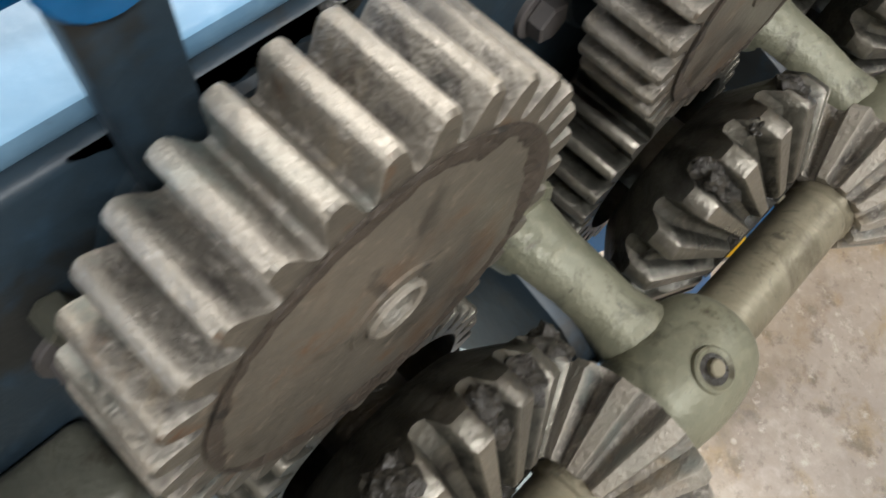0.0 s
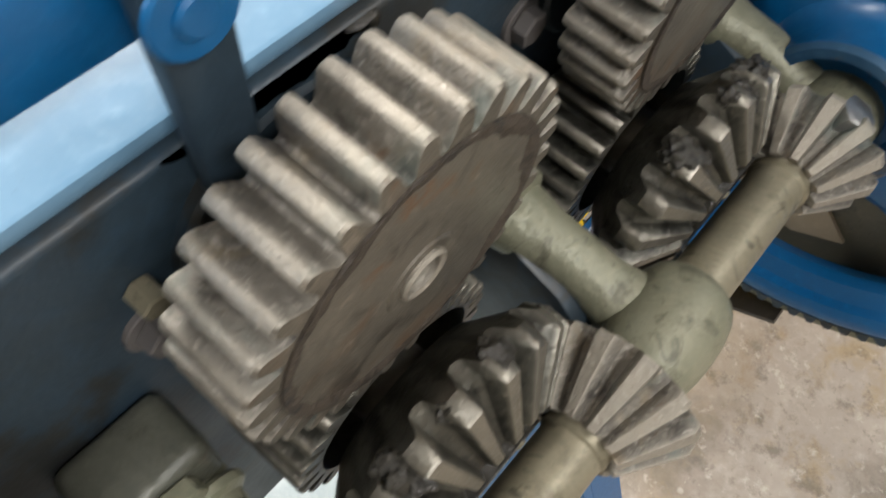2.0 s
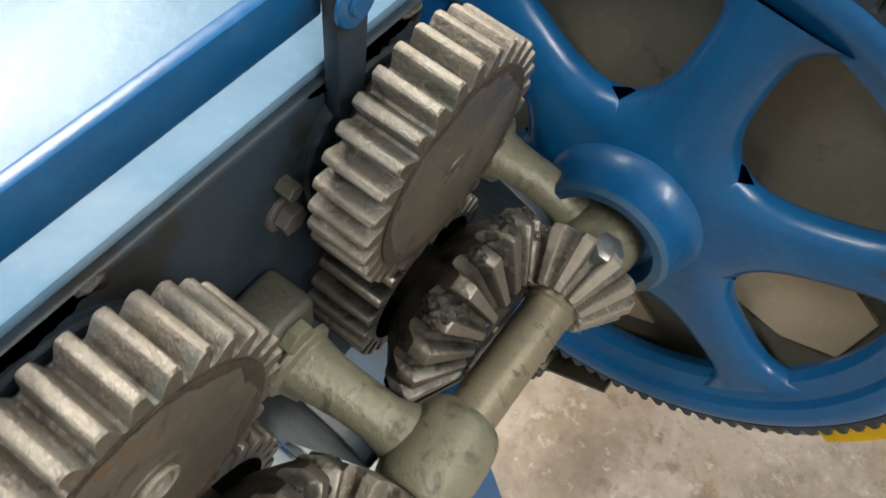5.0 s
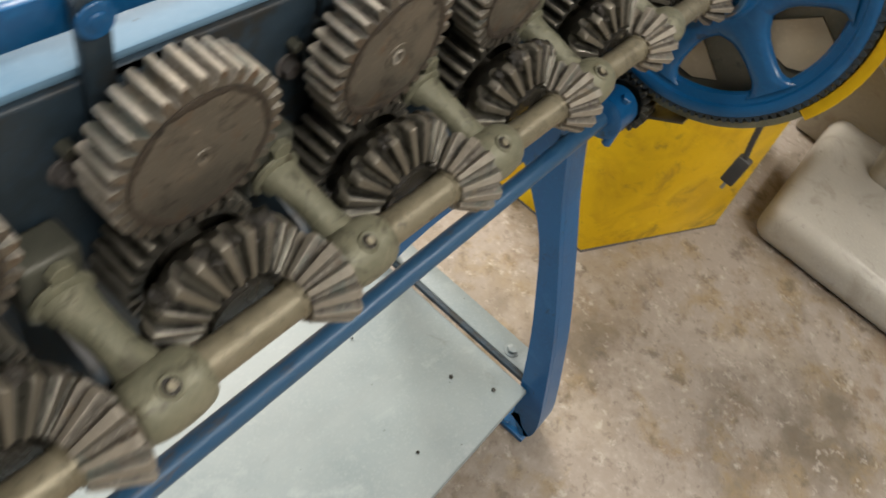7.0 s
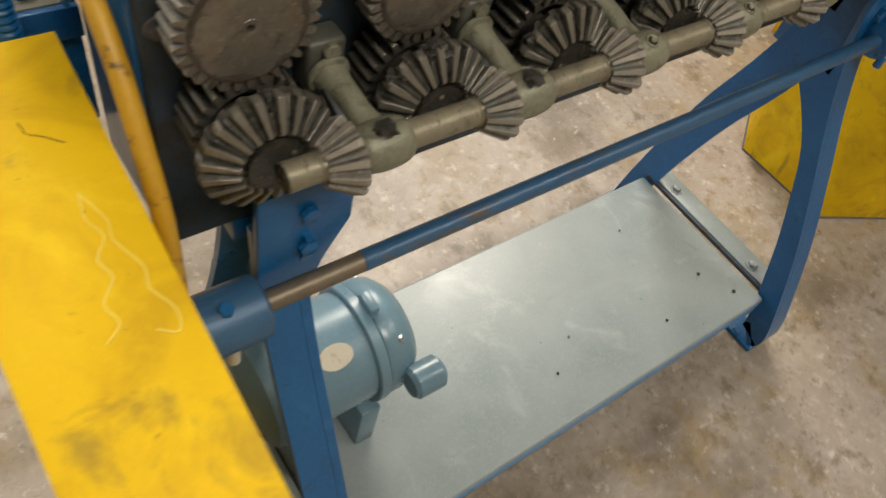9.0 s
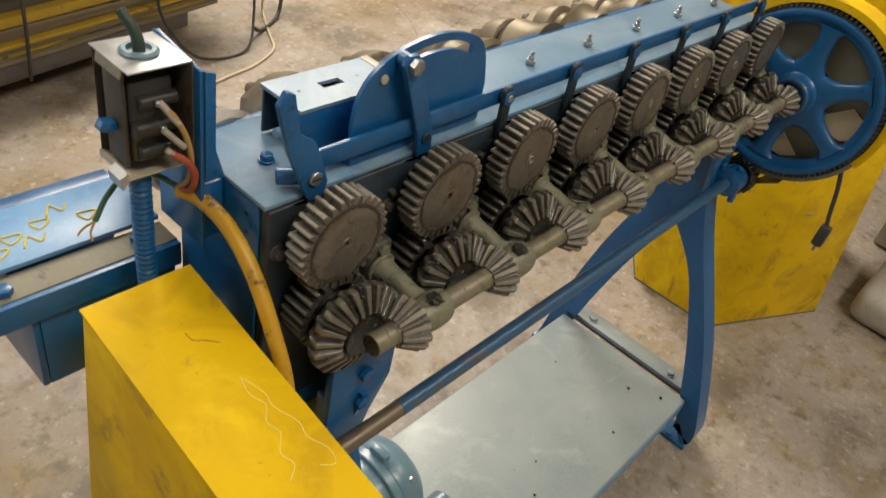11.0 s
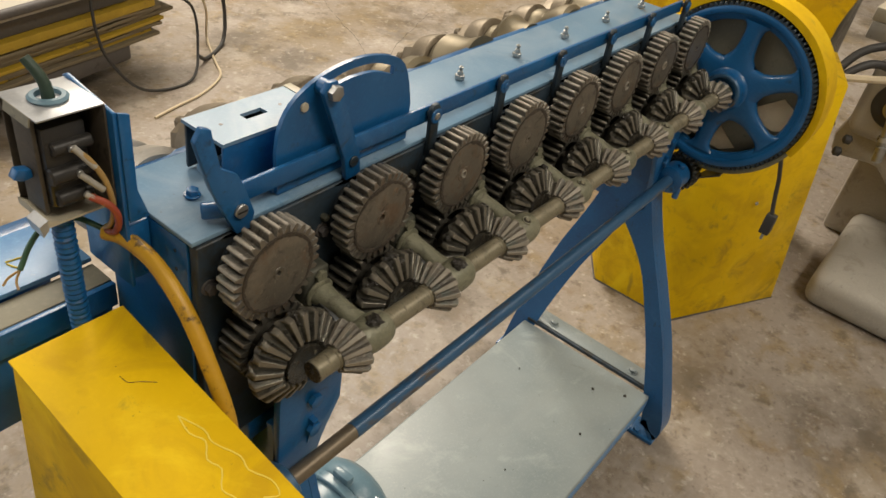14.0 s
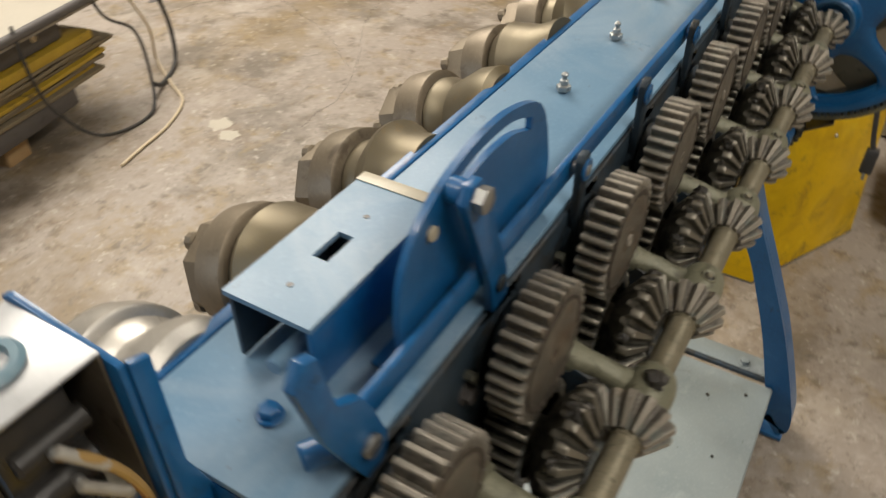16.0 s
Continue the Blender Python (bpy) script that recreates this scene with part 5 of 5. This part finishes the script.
# ---- open switch box on its bracket ----
sw = thing("switch_box", "open galvanised switch box with bare wire terminals", "switch box", (-0.12, 0.15, 1.04))
part("top_sheet", box((-0.150, 0.116, 1.1555), (-0.0915, 0.178, 1.1570), 0.0004), GALV, sw)
part("bent_flap", prism([(-0.1505, 1.1568), (-0.149, 1.1568), (-0.151, 1.148), (-0.1525, 1.148)], "y", 0.126, 0.165), DUSTY, sw, "bent dull front flap")
# inner sheets are dark brown, unlike the galvanised top
part("back_sheet", box((-0.0935, 0.116, 1.050), (-0.0915, 0.178, 1.1553), 0.0004), DARKSHEET, sw)
part("side_sheet", box((-0.148, 0.1765, 1.050), (-0.0937, 0.178, 1.1553), 0.0004), DARKSHEET, sw)
part("bottom_sheet", prism([(-0.150, 1.048), (-0.0915, 1.048), (-0.0915, 1.050), (-0.138, 1.050), (-0.150, 1.056)], "y", 0.128, 0.178), TAN, sw, "bent rusty bottom sheet")
part("torn_tab", prism([(-0.158, 1.052), (-0.150, 1.056), (-0.150, 1.046), (-0.156, 1.040)], "y", 0.128, 0.150), GALV, sw)
part("knockout_ring", lathe([(0.0095, 0), (0.0155, 0), (0.0165, 0.002), (0.0140, 0.004), (0.0105, 0.004)], (-0.122, 0.148, 1.157), (0, 0, 1), 24, closed=True), MOTORGREY, sw)
switch = part("switch_body", box((-0.143, 0.128, 1.064), (-0.104, 0.168, 1.142), 0.004), BLACK, sw, "black toggle switch body")
for k, (z, x0, r) in enumerate(((1.074, -0.140, 0.0075), (1.097, -0.143, 0.0085), (1.122, -0.138, 0.0065))):
    part("terminal_rib", rod((x0, 0.1275, z), (-0.108 + 0.003 * k, 0.1275, z), r, 14, 0.0015), BLACK, switch)
    part("terminal_screw", rod((-0.116 - 0.004 * k, 0.1205, z + 0.001), (-0.116 - 0.004 * k, 0.117, z + 0.001), 0.003, 10, 0.0005), BOLT, switch, "small bright terminal screw")
part("switch_strap", box((-0.1475, 0.134, 1.058), (-0.1435, 0.164, 1.148), 0.0008), DARKSHEET, sw)
tog = part("toggle", prism([(-0.164, 1.094), (-0.159, 1.102), (-0.1476, 1.099), (-0.1476, 1.091), (-0.157, 1.090)], "y", 0.144, 0.155, 0.0015), BLUE, sw, "blue painted toggle")
brk = thing("switch_bracket", "blue bent steel bracket carrying the switch box", "bracket", (-0.085, 0.14, 1.035))
part("upright", prism([(0.108, 1.150), (0.176, 1.160), (0.182, 1.157), (0.182, 0.96), (0.108, 0.96)], "x", -0.0910, -0.0870, 0.0008), BLUE, brk)
part("lip", prism([(-0.0868, 1.150), (-0.076, 1.146), (-0.076, 1.070), (-0.066, 1.037), (-0.0868, 1.037)], "y", 0.106, 0.110, 0.0008), BLUE, brk)
part("drop", box((-0.0868, 0.112, 0.965), (X0 - 0.003, 0.180, 1.030), 0.002), BLUE, brk)

# ---- cables and wires ----
sheath = thing("yellow_cable", "thick yellow rubber-sheathed cable with stripped wires", "cable", (-0.08, 0.0, 0.5))
part("sheath", tube([(-0.094, 0.140, 1.012), (-0.086, 0.118, 1.012), (-0.082, 0.078, 1.002), (-0.082, 0.036, 0.972), (-0.084, 0.000, 0.925), (-0.085, -0.026, 0.875), (-0.085, -0.034, 0.81), (-0.085, -0.036, 0.72), (-0.085, -0.036, 0.60), (-0.085, -0.03, 0.45), (-0.09, 0.0, 0.2), (-0.095, 0.04, 0.012)], 0.0082, 16, 8), CABLEYELLOW, sheath)
part("wire", tube([(-0.095, 0.142, 1.014), (-0.096, 0.122, 1.034), (-0.098, 0.112, 1.062), (-0.104, 0.110, 1.090), (-0.114, 0.112, 1.112), (-0.124, 0.117, 1.124)], 0.0027, 10, 6), OCHRE, sheath, "ochre wire")
part("wire", tube([(-0.095, 0.140, 1.014), (-0.095, 0.118, 1.026), (-0.097, 0.108, 1.048), (-0.104, 0.108, 1.064), (-0.117, 0.115, 1.075)], 0.0034, 10, 6), RED, sheath, "faded red wire")
part("wire", tube([(-0.094, 0.142, 1.014), (-0.110, 0.160, 1.024), (-0.130, 0.172, 1.022), (-0.150, 0.172, 1.006), (-0.166, 0.168, 0.985)], 0.0028, 10, 6), GREEN, sheath, "green earth wire")
for p, q in (((-0.110, 0.1105, 1.104), (-0.124, 0.1165, 1.126)), ((-0.106, 0.1085, 1.066), (-0.120, 0.1165, 1.078)), ((-0.106, 0.109, 1.080), (-0.122, 0.1165, 1.099))):
    part("grey_sleeve", rod(p, q, 0.0030, 12, 0.0006), IRONGREY, sheath, "grimy grey insulating sleeve")
part("stripped_end", tube([(-0.166, 0.168, 0.985), (-0.172, 0.166, 0.976), (-0.174, 0.160, 0.970)], 0.0012, 6, 4), OCHRE, sheath, "bare copper strands")
part("stripped_end", tube([(-0.166, 0.168, 0.985), (-0.176, 0.172, 0.978), (-0.182, 0.172, 0.972)], 0.0012, 6, 4), OCHRE, sheath, "bare copper strands")
solid("conduit", tube([(-0.128, 0.150, 1.046), (-0.128, 0.150, 1.00), (-0.127, 0.152, 0.95), (-0.126, 0.150, 0.88), (-0.120, 0.150, 0.80), (-0.10, 0.16, 0.70)], 0.0105, 16, 6, ripple=0.0018, every=0.0065), BLUE, "blue corrugated flexible conduit below the switch box", "conduit")
solid("green_lead", tube([(-0.122, 0.148, 1.120), (-0.122, 0.148, 1.160), (-0.124, 0.151, 1.175), (-0.130, 0.160, 1.190)], (0.0058, 0.0044), 12, 6), LEAD, "stiff green lead rising through the box top", "cable")

# ---- grey machine tool behind ----
mill = thing("milling_machine", "grey enamelled knee milling machine with a rounded base", "machine", (2.35, -0.6, 0))
bm = box((2.03, -0.95, 0.0), (2.86, -0.335, 0.122), 0.045, 5)
for v in bm.verts:
    v.co.z = max(v.co.z, 0.0)
part("base", bm, IRONGREY, mill)
part("column_foot", box((2.42, -0.86, 0.10), (2.66, -0.490, 0.26), 0.035, 4), IRONGREY, mill)
part("column", prism([(-0.78, 0.11), (-0.56, 0.11), (-0.53, 0.19), (-0.325, 0.375), (-0.17, 0.355), (-0.155, 0.43), (-0.22, 0.68), (-0.78, 0.72)], "x", 2.44, 2.60, 0.02), IRONGREY, mill)
part("gear_case", box((2.37, -0.56, 0.47), (2.50, -0.180, 0.74), 0.045, 4), IRONGREY, mill)
part("dial_plate", lathe([(0.075, 0), (0.075, 0.014), (0.060, 0.02)], (2.37, -0.297, 0.615), (-1, 0, 0), 40), RUBBER, mill, "dark round dial plate")
part("crank_hub", lathe([(0.030, 0), (0.034, 0.006), (0.034, 0.03), (0.022, 0.036), (0.022, 0.05)], (2.352, -0.297, 0.615), (-1, 0, 0), 28), BOLT, mill)
part("crank_arm", rod((2.315, -0.282, 0.71), (2.315, -0.315, 0.50), 0.013, 18, 0.002), BOLT, mill)
part("ball_knob", lathe([(0.010, -0.033), (0.024, -0.024), (0.033, -0.008), (0.033, 0.008), (0.024, 0.024), (0.010, 0.033)], (2.315, -0.276, 0.745), (0, 0.15, 1), 28), RUBBER, mill, "dark ball knob")
part("handle_grip", rod((2.315, -0.315, 0.50), (2.315, -0.324, 0.44), 0.017, 18, 0.005), BOLT, mill)
part("knuckle", lathe([(0.018, -0.014), (0.023, 0), (0.018, 0.014)], (2.315, -0.313, 0.515), (0, 0.15, 1), 20), BOLT, mill)
for k in range(7):
    y = -0.085 - 0.105 * k
    part("table_slat", box((2.55, y - 0.092, 0.80), (3.3, y, 0.845), 0.004), PLATE if k % 3 else TAN, mill, "worn table strip beside a slot")
part("table_bed", box((2.55, -0.82, 0.74), (3.3, -0.09, 0.7995), 0.004), IRONGREY, mill)
part("table_back", box((3.32, -1.0, 0.72), (3.5, 0.0, 1.25), 0.02), IRONGREY, mill)
part("table_knee", box((2.62, -0.75, 0.0), (3.2, -0.25, 0.739), 0.02), IRONGREY, mill)
part("cream_strap", tube([(2.02, -0.10, 0.735), (2.12, -0.16, 0.725), (2.26, -0.26, 0.72)], 0.012, 8, 6), CORD, mill, "cream strap end")
for k, pts_ in enumerate(([(2.16, -0.14, 0.52), (2.12, -0.10, 0.66), (2.20, -0.16, 0.80), (2.30, -0.36, 0.83), (2.35, -0.62, 0.76)], [(2.18, -0.16, 0.55), (2.13, -0.12, 0.68), (2.19, -0.18, 0.76), (2.27, -0.26, 0.740), (2.32, -0.33, 0.68), (2.39, -0.36, 0.62)])):
    solid("machine_cable", tube(pts_, 0.013, 12, 8), RUBBER, "dark rubber cable looped over the grey machine", "cable", "machine cables")
for k, z in enumerate((0.56, 0.52)):
    solid("limit_knob", lathe([(0.006, 0), (0.016, 0.006), (0.016, 0.024), (0.008, 0.03)], (2.36 - 0.03 * k, -0.225 + 0.01 * k, z - 0.1), (-0.3, 1, 0), 18), RUBBER, "small dark control knob on the grey machine", "knob")

# ---- stack of sheets on timber ----
U, V = Vector((0.976, 0.216, 0)), Vector((-0.216, 0.976, 0))
CORNER = Vector((1.62, 2.34, 0))


def slab(u0, u1, v0, v1, z0, z1, bevel=0.004, wave=0.0, seed=0.0, cuts=0):
    bm = box((u0, v0, z0), (u1, v1, z1), bevel)
    if cuts:
        bmesh.ops.subdivide_edges(bm, edges=[e for e in bm.edges if e.calc_length() > 0.3], cuts=cuts, use_grid_fill=True)
    for v in bm.verts:
        w = wave * noise.noise(Vector((v.co.x * 3 + seed, v.co.y * 2, seed))) if wave else 0
        v.co = CORNER + U * (v.co.x + w) + V * v.co.y + Vector((0, 0, v.co.z + w * 0.5))
    return bm


for k, (u, v) in enumerate(((-0.74, 0.03), (-1.5, 0.03), (-0.74, 0.55), (-0.36, 0.45))):
    solid("timber_block", slab(u, u + 0.10, v, v + 0.32, 0, 0.085, 0.004), WOOD, "raw pine block under the stack", "timber", "timber blocks")
solid("dark_slab", slab(-2.6, -0.42, -0.02, 0.95, 0.0855, 0.155, 0.01, 0.02, 1, 8), DARKIRON, "dark grey warped slab on timber blocks", "slab")
for k in range(9):
    z = 0.156 + k * 0.0135
    solid("matted_sheet", slab(-2.6, -0.16 - 0.02 * ((k * 7) % 5) - 0.10 * abs(k - 5) / 5, -0.03 + 0.008 * ((k * 3) % 4), 0.93, z, z + 0.013, 0.002, 0.03, 3 + k, 8), BRISTLE if k not in (1, 4) else SACK, "curled grimy yellow sheet in the stack" if k in (1, 4) else "curled grey-brown sheet in the stack", "sheet", "stacked sheets")
solid("yellow_sheet", slab(-2.6, -0.28, -0.035, 0.93, 0.280, 0.315, 0.006, 0.05, 21, 8), SACK, "grimy yellow folded sheet with black edges", "sheet")
solid("dark_box", slab(-2.6, -0.38, 0.0, 0.9, 0.317, 0.395, 0.006), DARKIRON, "dark flat crate with a round white sticker", "crate")
solid("white_sticker", rod(CORNER + U * -0.50 + V * -0.0003 + Vector((0, 0, 0.362)), CORNER + U * -0.50 + V * -0.0025 + Vector((0, 0, 0.362)), 0.012, 20), CORD, "round white sticker on the dark crate", "sticker")
pl = thing("steel_plate", "pale worn steel plate with a grey rounded edge lying on top", "plate", tuple(CORNER + U * -1.2 + Vector((0, 0, 0.395))))
part("sheet", slab(-2.6, -0.03, -0.04, 1.0, 0.412, 0.4285, 0.002), PLATE, pl)
part("edge_strip", slab(-2.6, -0.10, -0.052, -0.022, 0.3955, 0.4115, 0.002), IRONGREY, pl)
part("edge_tube", rod(CORNER + U * -2.6 + V * -0.058 + Vector((0, 0, 0.425)), CORNER + U * 0.02 + V * -0.058 + Vector((0, 0, 0.425)), 0.016, 18, 0.003), DARKIRON, pl)
solid("black_drum_lid", lathe([(0.15, 0), (0.16, 0.01), (0.16, 0.07), (0.12, 0.10)], CORNER + U * -0.62 + V * 0.33 + Vector((0, 0, 0.43)), (0, 0, 1), 40), BLACK, "low black round pan on the steel plate", "pan")
loops = ([(-0.62, -0.06, 0.46), (-0.64, -0.09, 0.30), (-0.60, -0.10, 0.16), (-0.50, -0.16, 0.03), (-0.28, -0.20, 0.01), (-0.14, -0.12, 0.10), (-0.12, -0.08, 0.25), (-0.24, -0.06, 0.36), (-0.30, -0.05, 0.60)],
         [(0.0, -0.05, 0.43), (0.10, -0.02, 0.34), (0.18, 0.0, 0.16), (0.12, -0.04, 0.02), (-0.06, -0.10, 0.01), (-0.14, -0.12, 0.05)],
         [(-1.15, -0.06, 0.45), (-1.17, -0.09, 0.3), (-1.16, -0.06, 0.1)])
for k, lp in enumerate(loops):
    solid("stack_cable", tube([CORNER + U * a + V * b + Vector((0, 0, c)) for a, b, c in lp], 0.009 if k == 1 else 0.006, 10, 8), RUBBER, "dark cable hanging in loops from the stack", "cable", "loose cables")
solid("cream_cord", tube([CORNER + U * -0.10 + V * -0.05 + Vector((0, 0, 0.40)), CORNER + U * 0.02 + V * -0.03 + Vector((0, 0, 0.2)), (1.71, 2.40, 0.02), (1.60, 2.20, 0.006), (1.52, 2.06, 0.006), (1.36, 1.97, 0.006), (1.20, 1.93, 0.006), (1.09, 1.90, 0.006)], 0.0055, 10, 8), CORD, "cream cord trailing over the concrete floor", "cord")
box_far = thing("floor_machine", "dark machine standing far back on the floor", "machine", (5.0, 3.6, 0))
part("plinth", box((3.4, 3.05, 0.0), (6.2, 4.3, 0.10), 0.01), DARKIRON, box_far)
part("body", box((3.3, 3.0, 0.10), (6.3, 4.4, 1.1), 0.02), DARKIRON, box_far)
part("skirt", box((5.2, 2.2, 0.04), (6.2, 2.9, 0.7), 0.02), IRONGREY, box_far)

# ---- marks on the concrete ----
for k, (px, py) in enumerate(((1.472, 1.821), (1.428, 1.738))):
    splash = blob((px, py, 0.0), 0.040 - 0.008 * k, 4.4 + 3 * k, 0.04)
    solid("paint_splash", splash, PLATE, "dried white paint splash on the concrete", "paint splash", "paint splashes")
crack = bmesh.new()
for line in ([(2.1, 1.7), (2.35, 2.05), (2.58, 2.50), (2.9, 2.9), (3.3, 3.2)], [(2.58, 2.5), (2.3, 2.72), (2.0, 2.82)], [(1.6, 1.55), (2.0, 1.62), (2.5, 1.9), (3.0, 2.1)]):
    fine = [Vector((p.x + 0.02 * noise.noise(p * 7), p.y + 0.02 * noise.noise(p * 9 + Vector((4, 0, 0))), 0.0)) for p in curve_points([(x, y, 0) for x, y in line], 10)]
    tube(fine, 0.0007, 4, 1, bm=crack)
solid("floor_crack", crack, GUNK, "thin dark cracks in the concrete floor", "crack", kind="stuff")
stain = bmesh.new()
for cx, cy, r, seed in ((2.34, 2.97, 0.10, 1), (2.55, 3.10, 0.05, 5)):
    vs = [stain.verts.new((cx + r * (1 + 0.6 * noise.noise(Vector((math.cos(a), math.sin(a), seed)))) * math.cos(a) * 1.5, cy + r * (1 + 0.6 * noise.noise(Vector((math.cos(a), math.sin(a), seed)))) * math.sin(a) * 0.6, 0.0012)) for a in [2 * math.pi * k / 40 for k in range(40)]]
    stain.faces.new(vs)
solid("oil_stain", stain, DARKIRON, "dark oil stain on the concrete floor", "stain", kind="stuff")
